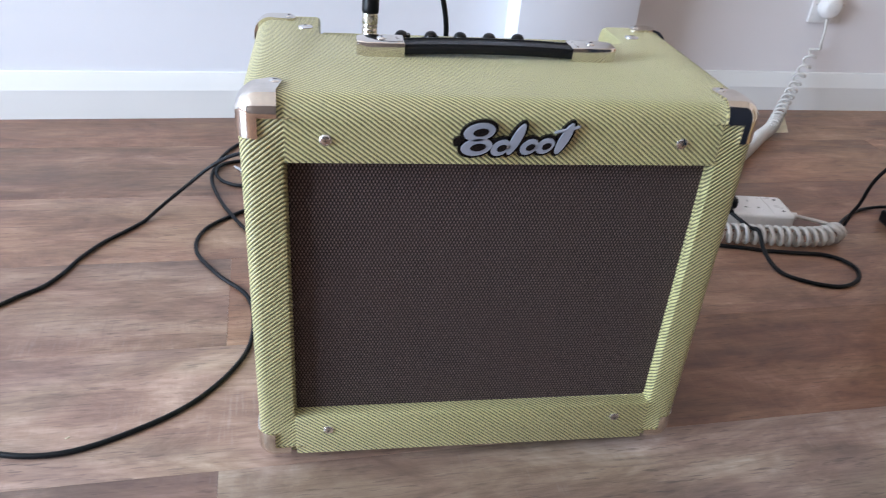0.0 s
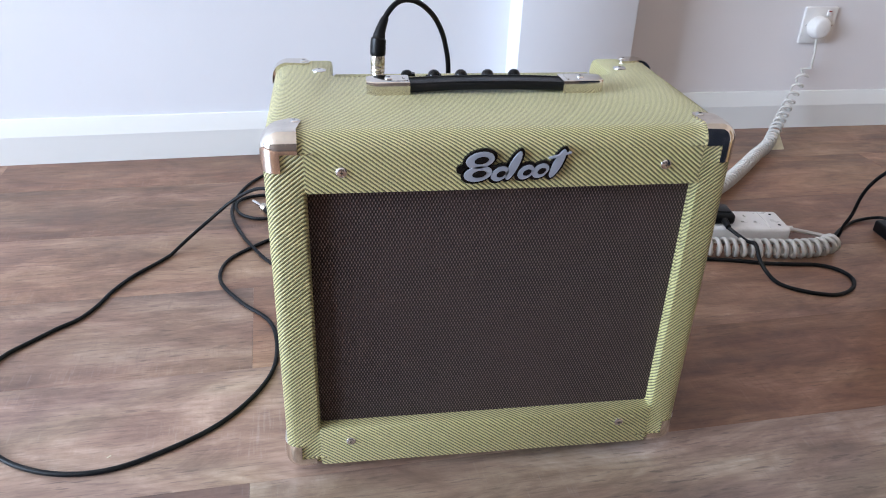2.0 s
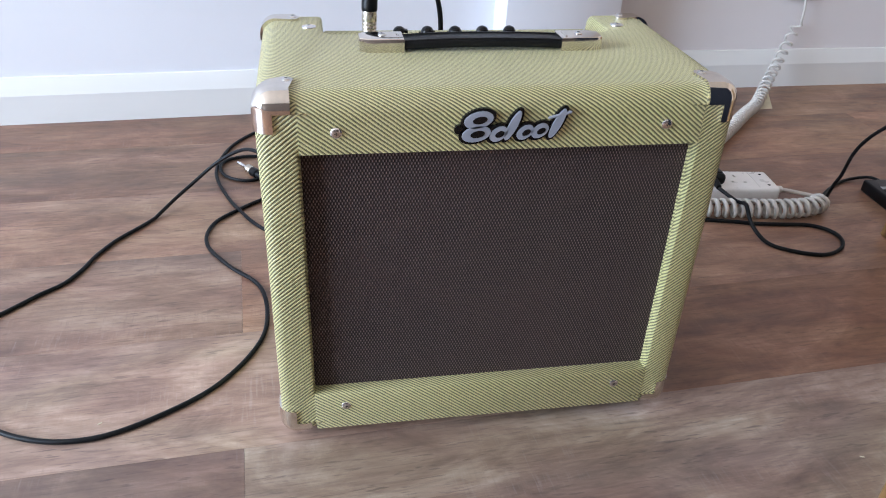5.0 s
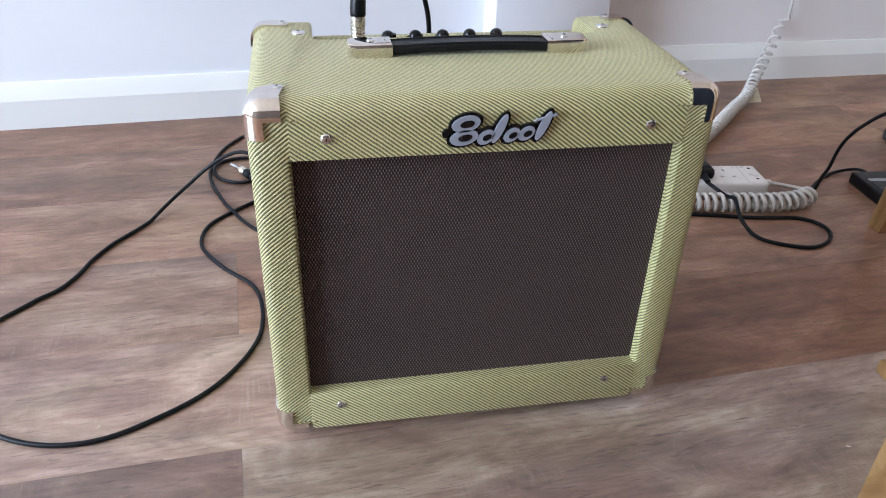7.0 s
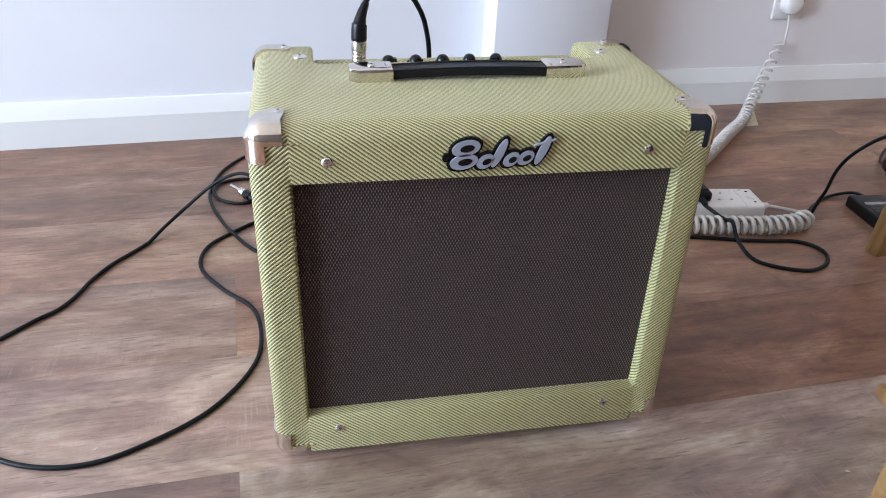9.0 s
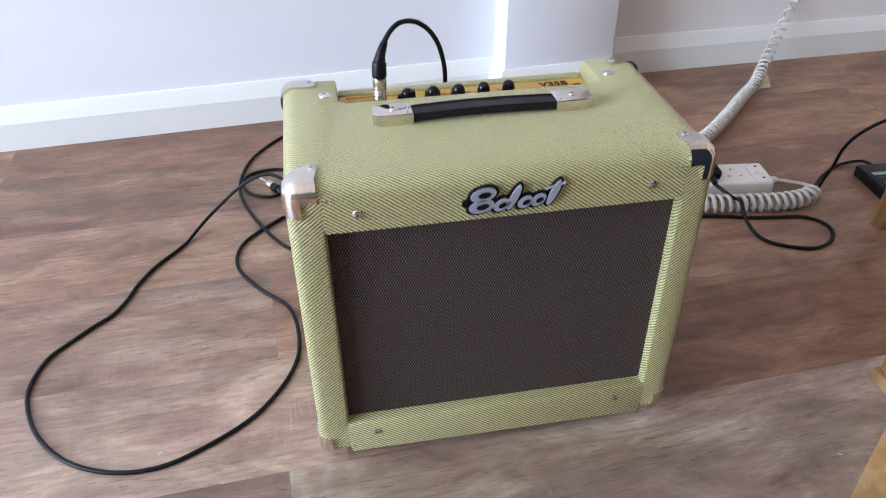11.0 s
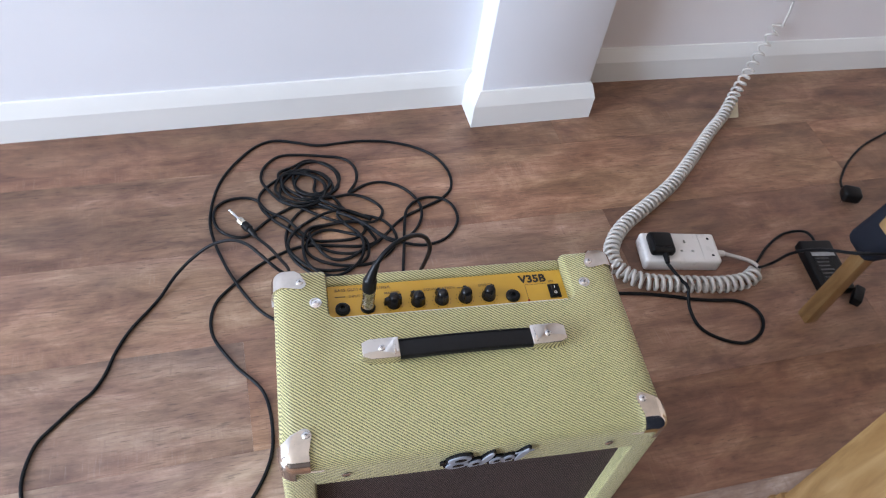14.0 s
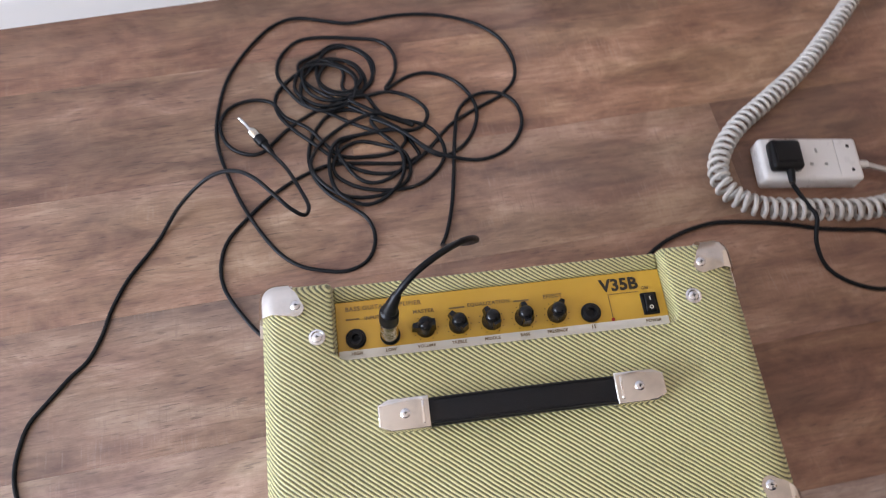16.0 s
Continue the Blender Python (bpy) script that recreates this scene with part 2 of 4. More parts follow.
    n.bump(n.math("ADD", n.math("MULTIPLY", fine, 0.7), n.math("ADD", n.math("MULTIPLY", saw, 0.3), streak)), 0.18, 0.0008)
    return n.mat


PLANK = plank_material()
FLOOR_BASE = plain("floor_joint", (0.12, 0.07, 0.05), 0.7)

# ---- mesh tools ----
ORIGIN = {}


def thing(name, x, y, z=0.0, label="", category="", group="", kind=""):
    ob = new(name)
    ob.empty_display_size = 0.05
    ob.location = (x, y, z)
    ORIGIN[ob] = Vector((x, y, z))
    return tagged(ob, label, category, group, kind)


def part(name, bm, mats, parent=None, label="", smooth=35):
    """Links a bmesh given in world places as one mesh object under parent."""
    co = [v.co for v in bm.verts]
    lo = Vector([min(c[i] for c in co) for i in range(3)])
    hi = Vector([max(c[i] for c in co) for i in range(3)])
    mid = (lo + hi) / 2
    if parent is None:
        mid.z = lo.z
    bmesh.ops.translate(bm, verts=bm.verts, vec=-mid)
    mesh = bpy.data.meshes.new(name)
    if smooth:
        for f in bm.faces:
            f.smooth = True
        for e in bm.edges:
            if len(e.link_faces) == 2 and e.calc_face_angle(0) > radians(smooth):
                e.smooth = False
    bm.to_mesh(mesh)
    bm.free()
    for m in mats if isinstance(mats, (list, tuple)) else [mats]:
        mesh.materials.append(m)
    ob = new(name, mesh)
    ob.location = mid
    ORIGIN[ob] = mid
    if parent is not None:
        ob.parent = parent
        ob.matrix_parent_inverse = Matrix.Translation(-ORIGIN[parent])
    return tagged(ob, label)


def box(x0, x1, y0, y1, z0, z1, bevel=0.0, segs=2, turn=None, into=None):
    """A bevelled box; turn: a Matrix applied afterwards."""
    bm = bmesh.new()
    bmesh.ops.create_cube(bm, size=1)
    bmesh.ops.transform(bm, matrix=Matrix.LocRotScale(((x0 + x1) / 2, (y0 + y1) / 2, (z0 + z1) / 2), None, (x1 - x0, y1 - y0, z1 - z0)), verts=bm.verts)
    if bevel:
        bmesh.ops.bevel(bm, geom=bm.edges[:], offset=bevel, segments=segs, profile=0.5, affect="EDGES", clamp_overlap=True)
    if turn is not None:
        bmesh.ops.transform(bm, matrix=turn, verts=bm.verts)
    return merge(into, bm)


def soft_box(x0, x1, y0, y1, z0, z1, upright, level, segs=5, only=None):
    """A box whose upright edges and level edges have radii of their own; only: a test that picks the edges."""
    bm = box(x0, x1, y0, y1, z0, z1)
    weight = bm.edges.layers.float.new("bevel_weight_edge")
    for e in bm.edges:
        stands = abs(e.verts[0].co.z - e.verts[1].co.z) > 1e-6
        if only is None or only(e):
            e[weight] = (upright if stands else level) / max(upright, level)
    mesh = bpy.data.meshes.new("scratch")
    bm.to_mesh(mesh)
    bm.free()
    ob = new("scratch", mesh)
    mod = ob.modifiers.new("round", "BEVEL")
    mod.width, mod.segments, mod.limit_method = max(upright, level), segs, "WEIGHT"
    dg = bpy.context.evaluated_depsgraph_get()
    dg.update()
    done = bpy.data.meshes.new_from_object(ob.evaluated_get(dg))
    out = bmesh.new()
    out.from_mesh(done)
    bpy.data.objects.remove(ob)
    bpy.data.meshes.remove(mesh)
    bpy.data.meshes.remove(done)
    return out


def merge(into, bm):
    if into is None:
        return bm
    mesh = bpy.data.meshes.new("scratch")
    bm.to_mesh(mesh)
    bm.free()
    into.from_mesh(mesh)
    bpy.data.meshes.remove(mesh)
    return into


def lathe(profile, m=Matrix(), segs=24, into=None):
    """Turns (radius, height) pairs about z, then places the result with m."""
    bm = bmesh.new()
    rings = []
    for r, h in profile:
        if r < 1e-6:
            rings.append([bm.verts.new((0, 0, h))])
        else:
            rings.append([bm.verts.new((r * math.cos(TAU * i / segs), r * math.sin(TAU * i / segs), h)) for i in range(segs)])
    for a, b in zip(rings, rings[1:]):
        for i in range(segs):
            j = (i + 1) % segs
            if len(a) == 1 and len(b) > 1:
                bm.faces.new((a[0], b[i], b[j]))
            elif len(b) == 1 and len(a) > 1:
                bm.faces.new((a[i], a[j], b[0]))
            elif len(a) > 1:
                bm.faces.new((a[i], a[j], b[j], b[i]))
    bmesh.ops.recalc_face_normals(bm, faces=bm.faces)
    bmesh.ops.transform(bm, matrix=m, verts=bm.verts)
    return merge(into, bm)


def spline(points, step=0.006):
    """A smooth line through points (Catmull-Rom), at about even steps."""
    p = np.array(points, float)
    p = np.vstack([2 * p[0] - p[1], p, 2 * p[-1] - p[-2]])
    out = []
    for i in range(1, len(p) - 2):
        n = max(2, int(np.linalg.norm(p[i + 1] - p[i]) / step))
        for k in range(n):
            t = k / n
            out.append(0.5 * (2 * p[i] + (p[i + 1] - p[i - 1]) * t + (2 * p[i - 1] - 5 * p[i] + 4 * p[i + 1] - p[i + 2]) * t * t
                              + (3 * p[i] - p[i - 1] - 3 * p[i + 1] + p[i + 2]) * t ** 3))
    out.append(p[-2])
    return np.array(out)


def frames_along(line):
    """Tangents and two normals along a line, carried without twist."""
    tan = np.gradient(line, axis=0)
    tan /= np.linalg.norm(tan, axis=1)[:, None] + 1e-12
    n = np.cross(tan[0], (0.0, 0.0, 1.0))
    if np.linalg.norm(n) < 1e-3:
        n = np.array((1.0, 0.0, 0.0))
    ns = []
    for t in tan:
        n = n - t * np.dot(n, t)
        n /= np.linalg.norm(n)
        ns.append(n.copy())
    ns = np.array(ns)
    return tan, ns, np.cross(tan, ns)


def tube(line, radius, segs=8, into=None):
    """A round cord along a line; radius: a number, or one for each point."""
    line = np.array(line, float)
    _, a, b = frames_along(line)
    rad = np.full(len(line), radius) if np.isscalar(radius) else np.array(radius)
    bm = bmesh.new()
    rings = []
    for i in range(len(line)):
        ring = []
        for k in range(segs):
            w = TAU * k / segs
            ring.append(bm.verts.new(line[i] + rad[i] * (math.cos(w) * a[i] + math.sin(w) * b[i])))
        rings.append(ring)
    for r0, r1 in zip(rings, rings[1:]):
        for k in range(segs):
            j = (k + 1) % segs
            bm.faces.new((r0[k], r0[j], r1[j], r1[k]))
    bm.faces.new(rings[0][::-1])
    bm.faces.new(rings[-1])
    bmesh.ops.recalc_face_normals(bm, faces=bm.faces)
    return merge(into, bm)


def cut(bm, cutters, rim=0.0):
    """bm with the cutters taken away, as a new bmesh; rim: a small bevel on sharp edges."""
    def solid(b):
        mesh = bpy.data.meshes.new("scratch")
        b.to_mesh(mesh)
        b.free()
        return new("scratch", mesh)
    body = solid(bm)
    helpers = [solid(c) for c in cutters]
    for h in helpers:
        mod = body.modifiers.new("cut", "BOOLEAN")
        mod.operation, mod.solver, mod.object = "DIFFERENCE", "EXACT", h
    if rim:
        mod = body.modifiers.new("rim", "BEVEL")
        mod.width, mod.segments, mod.limit_method, mod.angle_limit = rim, 2, "ANGLE", radians(50)
    dg = bpy.context.evaluated_depsgraph_get()
    dg.update()
    out = bmesh.new()
    mesh = bpy.data.meshes.new_from_object(body.evaluated_get(dg))
    out.from_mesh(mesh)
    bpy.data.meshes.remove(mesh)
    for ob in (body, *helpers):
        data = ob.data
        bpy.data.objects.remove(ob)
        bpy.data.meshes.remove(data)
    return out


def lettering(words, m, size, spread=1.0, align="CENTER", bold=0.0, depth=0.00015):
    """Printed words as a flat bmesh, placed with m (x along the line, y up the letters)."""
    curve = bpy.data.curves.new("scratch", "FONT")
    curve.body, curve.size, curve.align_x, curve.align_y, curve.extrude, curve.space_character = words, size, align, "CENTER", depth, spread
    curve.resolution_u, curve.offset = 3, bold
    ob = new("scratch", curve)
    dg = bpy.context.evaluated_depsgraph_get()
    dg.update()
    mesh = bpy.data.meshes.new_from_object(ob.evaluated_get(dg))
    bpy.data.objects.remove(ob)
    bpy.data.curves.remove(curve)
    bm = bmesh.new()
    bm.from_mesh(mesh)
    bpy.data.meshes.remove(mesh)
    bmesh.ops.transform(bm, matrix=m, verts=bm.verts)
    return bm


def turned(x, y, z, degrees):
    return pose(x, y, z, 0, 0, degrees)

# ---- room ----
WALL_TURN = math.degrees(0.083)


def skirting_strip(name, length, m, miter0=0.0, miter1=0.0):
    """A skirting board along x from 0 to length, its back on y = 0, its face towards -y; a deep chamfer along the top."""
    prof = [(0.0, 0.0), (-0.016, 0.0), (-0.016, 0.058), (-0.0145, 0.062), (-0.006, 0.088), (-0.004, 0.091), (0.0, 0.092)]
    bm = bmesh.new()
    ends = []
    for x, mit in ((0.0, -miter0), (length, miter1)):
        ends.append([bm.verts.new((x - y * mit, y, z)) for y, z in prof])
    k = len(prof)
    for i in range(k):
        j = (i + 1) % k
        bm.faces.new((ends[0][i], ends[0][j], ends[1][j], ends[1][i]))
    bm.faces.new(ends[0][::-1])
    bm.faces.new(ends[1])
    bmesh.ops.recalc_face_normals(bm, faces=bm.faces)
    bmesh.ops.transform(bm, matrix=m, verts=bm.verts)
    return tagged(part(name, bm, GLOSS, None, "white gloss-painted skirting board with chamfered top edge", 20), category="skirting board", kind="structure")


def wall_piece(name, m, x0, x1, thick, holes=(), label="plain painted wall", top=2.4, mat=WALL):
    bm = box(x0, x1, 0.0, thick, 0.0, top, turn=None)
    if holes:
        bm = cut(bm, [box(a, b, -0.05, thick + 0.05, c, d) for a, b, c, d in holes])
    bmesh.ops.transform(bm, matrix=m, verts=bm.verts)
    return tagged(part(name, bm, mat, None, label, 30), category="wall", kind="structure")


# North wall left of the pier, pier, and alcove wall right of it.
PIER = turned(0.384, 1.469, 0, WALL_TURN)            # corner of the pier's skirting
NORTH = turned(0.378, 1.5625, 0, math.degrees(0.0865))
ALCOVE = turned(0.717, 1.632, 0, math.degrees(0.046))
wall_piece("wall_north_1", NORTH, -4.2, 0.02, 0.15, (), "pale bluish-white painted wall beside the pier")
wall_piece("wall_north_2", ALCOVE, -0.06, 1.75, 0.15, (), "off-white alcove wall with a socket, warm bounced light in its colour", mat=WALL_WARM_LIT)
pier = box(0.014, 0.273, 0.016, 0.30, 0, 2.4, 0.003, 2, PIER)
tagged(part("wall_pier", pier, WALL, None, "white painted wall pier standing out from the wall"), category="wall", kind="structure")
skirting_strip("baseboard_1", 4.213, NORTH @ pose(-4.19, 0, 0), 0, 0)
skirting_strip("baseboard_2", 0.259, PIER @ pose(0.014, 0.016, 0), 1, 1)
skirting_strip("baseboard_3", 0.064, PIER @ pose(0.014, 0.080, 0, 0, 0, -90), 0, 1)
skirting_strip("baseboard_4", 0.11, PIER @ pose(0.273, 0.016, 0, 0, 0, 90), 1, 0)
skirting_strip("baseboard_5", 1.72, ALCOVE @ pose(-0.03, 0, 0), 0, 0)

SOUTH_Y, WEST_X, EAST_X = -2.55, -3.60, 2.25
wall_piece("wall_west", pose(WEST_X, SOUTH_Y - 0.05, 0, 0, 0, 90), 0, 4.10, 0.15, [(0.65, 3.25, 0.35, 2.15)], "white painted wall with a wide window")
# South and east walls are unseen; their colours shape the bounced light.
wall_piece("wall_south", pose(EAST_X, SOUTH_Y, 0, 0, 0, 180), 0, 6.0, 0.15, (), "plain brown wall, unseen, added to darken reflections and fill", mat=WALL_UNSEEN_DARK)
wall_piece("wall_east", pose(EAST_X, 1.8, 0, 0, 0, -90), 0, 4.40, 0.15, (), "plain cream wall, unseen, added to bounce warm light", mat=WALL_UNSEEN_WARM)
tagged(part("ceiling", box(WEST_X - 0.2, EAST_X + 0.2, SOUTH_Y - 0.2, 1.95, 2.4, 2.5), CEILING, None, "plain cream ceiling, unseen, coloured to bounce warm light down"), category="ceiling", kind="structure")


def window(name, m, width, z0, z1):
    """A two-light white window in an opening that runs along x from 0 to width, depth 0.15 along y."""
    w = thing(name, *m.translation, label="white-framed two-pane window", category="window", kind="structure")
    def bar(title, *b):
        part(title, box(*b, 0.004, 1, m), GLOSS, w)
    bar("window_frame", 0, 0.05, 0.06, 0.12, z0, z1)
    bar("window_frame", width - 0.05, width, 0.06, 0.12, z0, z1)
    bar("window_frame", 0.05, width - 0.05, 0.06, 0.12, z0, z0 + 0.05)
    bar("window_frame", 0.05, width - 0.05, 0.06, 0.12, z1 - 0.05, z1)
    bar("mullion", width / 2 - 0.03, width / 2 + 0.03, 0.06, 0.12, z0 + 0.05, z1 - 0.05)
    bar("window_sill", -0.04, width + 0.04, -0.05, 0.06, z0 - 0.03, z0)
    for a, b in ((0.05, width / 2 - 0.03), (width / 2 + 0.03, width - 0.05)):
        pane = part("pane", box(a, b, 0.085, 0.091, z0 + 0.05, z1 - 0.05, 0, 1, m), GLASS, w)
        pane.visible_shadow = False


window("window_1", pose(WEST_X, -1.95, 0, 0, 0, 90), 2.6, 0.35, 2.15)

floor = tagged(part("floor", box(WEST_X - 0.2, EAST_X + 0.2, SOUTH_Y - 0.2, 1.95, -0.1, -0.004), FLOOR_BASE, None, "brown-grey wood-look vinyl plank floor"), category="floor", kind="structure")

# ---- combo amplifier ----
AX0, AX1, AY0, AY1, AZ0, AZ1 = -0.0565, 0.379, 0.549, 0.804, 0.012, 0.3958
GX0, GX1, GZ0, GZ1 = -0.021, 0.347, 0.0650, 0.342      # opening of the front
LEAN = -0.0092                                        # the cabinet sits a little askew, its right side higher
NX0, NX1, NY0 = 0.0075, 0.3145, 0.7275                   # notch for the controls
PZ = 0.3750                                           # top of the control panel
amp = thing("guitar_amplifier", 0.1585, 0.669, 0, "yellow-green tweed combo bass amplifier with chrome corners standing on the floor", "amplifier")


def screw_head(at, axis="up", r=0.0052, washer=0.0, name="screw", parent=None):
    """A domed cross-head screw; axis up or front; washer: the radius of a cup washer under it."""
    m = Matrix.Translation(at) @ (pose(0, 0, 0) if axis == "up" else pose(0, 0, 0, 90))
    prof = [(r, 0.0), (r, 0.0006), (r * 0.86, 0.0013), (r * 0.55, 0.0019), (r * 0.2, 0.0021), (0, 0.0021)]
    bm = lathe(prof, m, 20)
    if washer:
        lathe([(washer, 0.0), (washer * 0.97, 0.0007), (washer * 0.7, 0.0013), (r, 0.0009)], m, 24, bm)
    ob = part(name, bm, STEEL, parent)
    slot = box(-r * 0.34, r * 0.34, -0.0003, 0.0003, 0.0018, 0.0023, 0, 1, m)
    box(-0.0003, 0.0003, -r * 0.34, r * 0.34, 0.0018, 0.0023, 0, 1, m, slot)
    part("cross_slot", slot, HOLE, ob)
    return ob


# Cabinet: one rounded shell with the front opening and the notch cut out.
shell = cut(soft_box(AX0, AX1, AY0, AY1, AZ0, AZ1, 0.0102, 0.017, 5),
            [box(GX0, GX1, AY0 - 0.02, AY0 + 0.0165, GZ0, GZ1),
             box(NX0, NX1, NY0, AY1 + 0.05, PZ - 0.008, AZ1 + 0.05, 0.010, 3)], 0.0042)
for x in (GX0, GX1):
    bmesh.ops.bisect_plane(shell, geom=shell.verts[:] + shell.edges[:] + shell.faces[:], plane_co=(x, 0, 0), plane_no=(1, 0, 0))
for f in shell.faces:
    c, nrm = f.calc_center_median(), f.normal
    outer = c.x < GX0 + 0.0006 or c.x > GX1 - 0.0006
    if outer and nrm.z < 0.75 and c.z < AZ1 - 0.008:
        f.material_index = 1 if c.x < 0.1 or (nrm.x < -0.4 and c.y < AY0 + 0.03) else 2
part("cabinet", shell, [TWEED_FRONT, TWEED_LEFT, TWEED_RIGHT], amp, "cabinet covered in lacquered tweed cloth")
# Rails of the front board, a hair proud so that the seams show.
part("front_rail", box(GX0 + 0.0004, GX1 - 0.0004, AY0 - 0.0003, AY0 + 0.014, GZ1 - 0.001, 0.3786, 0.0003, 1), TWEED_FRONT, amp)
lower = box(GX0 + 0.0004, GX1 - 0.0004, AY0 - 0.0011, AY0 + 0.014, AZ0 + 0.0055, GZ0 + 0.001, 0.0014, 2)
part("front_rail", lower, TWEED_FRONT, amp)
part("grille", box(GX0 - 0.002, GX1 + 0.002, AY0 + 0.0145, AY0 + 0.0165, GZ0 - 0.002, GZ1 + 0.002), GRILLE, amp, "brown-black woven speaker grille cloth")
for x in (0.0115, 0.3115):
    for z in (0.3615, 0.0490):
        screw_head((x, AY0 - 0.0011, z), "front", 0.0050, 0, "screw", amp)
for x in (AX0 + 0.035, AX1 - 0.035):
    for y in (AY0 + 0.035, AY1 - 0.035):
        part("rubber_foot", lathe([(0.0, LEAN * (x - 0.1585)), (0.013, LEAN * (x - 0.1585)), (0.015, 0.004), (0.016, AZ0 + 0.001), (0.0, AZ0 + 0.001)], Matrix.Translation((x, y, 0)), 20), BLACK_PLASTIC, amp)


def prism(points, z0, z1):
    """An upright prism on a plan outline."""
    bm = bmesh.new()
    lo = [bm.verts.new((x, y, z0)) for x, y in points]
    hi = [bm.verts.new((x, y, z1)) for x, y in points]
    k = len(points)
    for i in range(k):
        bm.faces.new((lo[i], lo[(i + 1) % k], hi[(i + 1) % k], hi[i]))
    bm.faces.new(lo[::-1])
    bm.faces.new(hi)
    bmesh.ops.recalc_face_normals(bm, faces=bm.faces)
    return bm


def corner_cap(cx, cy, cz, sx, sy, sz, name="corner_cap"):
    """A pressed steel corner with an eared top flange; sx, sy, sz: the way inwards from the corner along each axis."""
    w, h = 0.046, 0.035
    bm = soft_box(-0.0024, w - 0.0012, -0.0024, w - 0.0012, -0.0024, h - 0.0012, 0.0170, 0.0170, 8,
                  lambda e: sum(all(v.co[k] < 0 for v in e.verts) for k in range(3)) == 2)
    ear = [(0.0262 + 0.0078 * math.cos(radians(a)), 0.0318 + 0.0078 * math.sin(radians(a))) for a in range(-25, 136, 20)]
    outline = [(0.0308, -0.02), (0.0308, 0.004), (0.0302, 0.012), (0.0318, 0.020)] + ear + [(0.012, 0.0335), (0.004, 0.0270), (-0.02, 0.0255), (-0.02, 0.09), (0.09, 0.09), (0.09, -0.02)]
    if sy < 0:
        outline = [(y, x) for x, y in outline]
        lower = box(0.0275, 0.09, -0.02, 0.09, 0.006, 0.09)
        step = box(-0.02, 0.09, 0.0155, 0.09, 0.0165, 0.09)
    else:
        lower = box(-0.02, 0.09, 0.0275, 0.09, 0.006, 0.09)
        step = box(0.0155, 0.09, -0.02, 0.09, 0.0165, 0.09)
    hollow = soft_box(0.0002, 0.2, 0.0002, 0.2, 0.0002, 0.2, 0.0100, 0.0165, 5)
    bm = cut(bm, [hollow, prism(outline, -0.02, 0.0163), lower, step])
    bmesh.ops.transform(bm, matrix=Matrix.Translation((cx, cy, cz)) @ Matrix.Diagonal((sx, sy, sz, 1)), verts=bm.verts)
    if sx * sy * sz < 0:
        bmesh.ops.reverse_faces(bm, faces=bm.faces)
    return part(name, bm, CHROME, amp, "polished chrome corner cap")


for sx, cx in ((1, AX0), (-1, AX1)):
    for sy, cy in ((1, AY0), (-1, AY1)):
        cap = corner_cap(cx, cy, AZ1, sx, sy, -1)
        screw_head((cx + sx * ((0.0285 if sx > 0 else 0.0262) if sy > 0 else 0.0325), cy + 0.0320 if sy > 0 else cy - 0.0235, AZ1 + 0.0018), "up", 0.0045, 0, "screw", cap)
        corner_cap(cx, cy, AZ0, sx, sy, 1)
for x in (AX0 + 0.0495, AX1 - 0.047):
    screw_head((x, 0.7495, AZ1), "up", 0.0048, 0.0075, "screw", amp)

# Carrying handle.
handle = part("handle_strap", box(0.080, 0.243, 0.6600, 0.6840, 0.3972, 0.4056, 0.0026, 3), LEATHER, amp, "black vinyl strap")
mesh = handle.data
bm = bmesh.new()
bm.from_mesh(mesh)
bmesh.ops.subdivide_edges(bm, edges=[e for e in bm.edges if abs(e.verts[0].co.x - e.verts[1].co.x) > 0.1], cuts=14)
for v in bm.verts:
    v.co.z += 0.0022 * (1 - (v.co.x / 0.082) ** 2)
bm.to_mesh(mesh)
bm.free()
for y in (0.6618, 0.6822):
    part("edge_bead", tube([(0.083 + 0.157 * k / 14, y, 0.4057 + 0.0022 * (1 - ((0.083 + 0.157 * k / 14 - 0.1615) / 0.082) ** 2)) for k in range(15)], 0.0012, 6), LEATHER, handle)
for s, x0 in ((1, 0.040), (-1, 0.283)):
    bm = bmesh.new()
    outline = [(0.0, 0.0045), (0.0095, 0.0), (0.043, 0.0), (0.043, 0.027), (0.0095, 0.027), (0.0, 0.0225)]
    lowv = [bm.verts.new((x0 + s * a, 0.6585 + b, AZ1 - 0.001)) for a, b in outline]
    top = [bm.verts.new((x0 + s * a, 0.6585 + b, 0.4090)) for a, b in outline]
    for i in range(6):
        j = (i + 1) % 6
        bm.faces.new((lowv[i], lowv[j], top[j], top[i]))
    bm.faces.new(lowv)
    face = bm.faces.new(top)
    bmesh.ops.recalc_face_normals(bm, faces=bm.faces)
    bmesh.ops.bevel(bm, geom=[e for e in bm.edges if all(v.co.z > 0.405 for v in e.verts)], offset=0.0015, segments=3, profile=0.5, affect="EDGES")
    cap = part("handle_cap", bm, CHROME, amp, "bright nickel handle end cap")
    screw_head((x0 + s * 0.0225, 0.6720, 0.4088), "up", 0.0042, 0, "screw", cap)
    part("slot_mark", box(x0 + s * 0.0375 - 0.0011, x0 + s * 0.0375 + 0.0011, 0.6625, 0.6815, 0.4085, 0.4099, 0.0007, 2), CHROME, cap)

# Control panel in the notch.
panel = part("control_panel", box(NX0 + 0.001, NX1 - 0.001, NY0 + 0.001, 0.7868, PZ - 0.0070, PZ, 0.0006, 1), PANEL_GOLD, amp, "gold printed control panel")
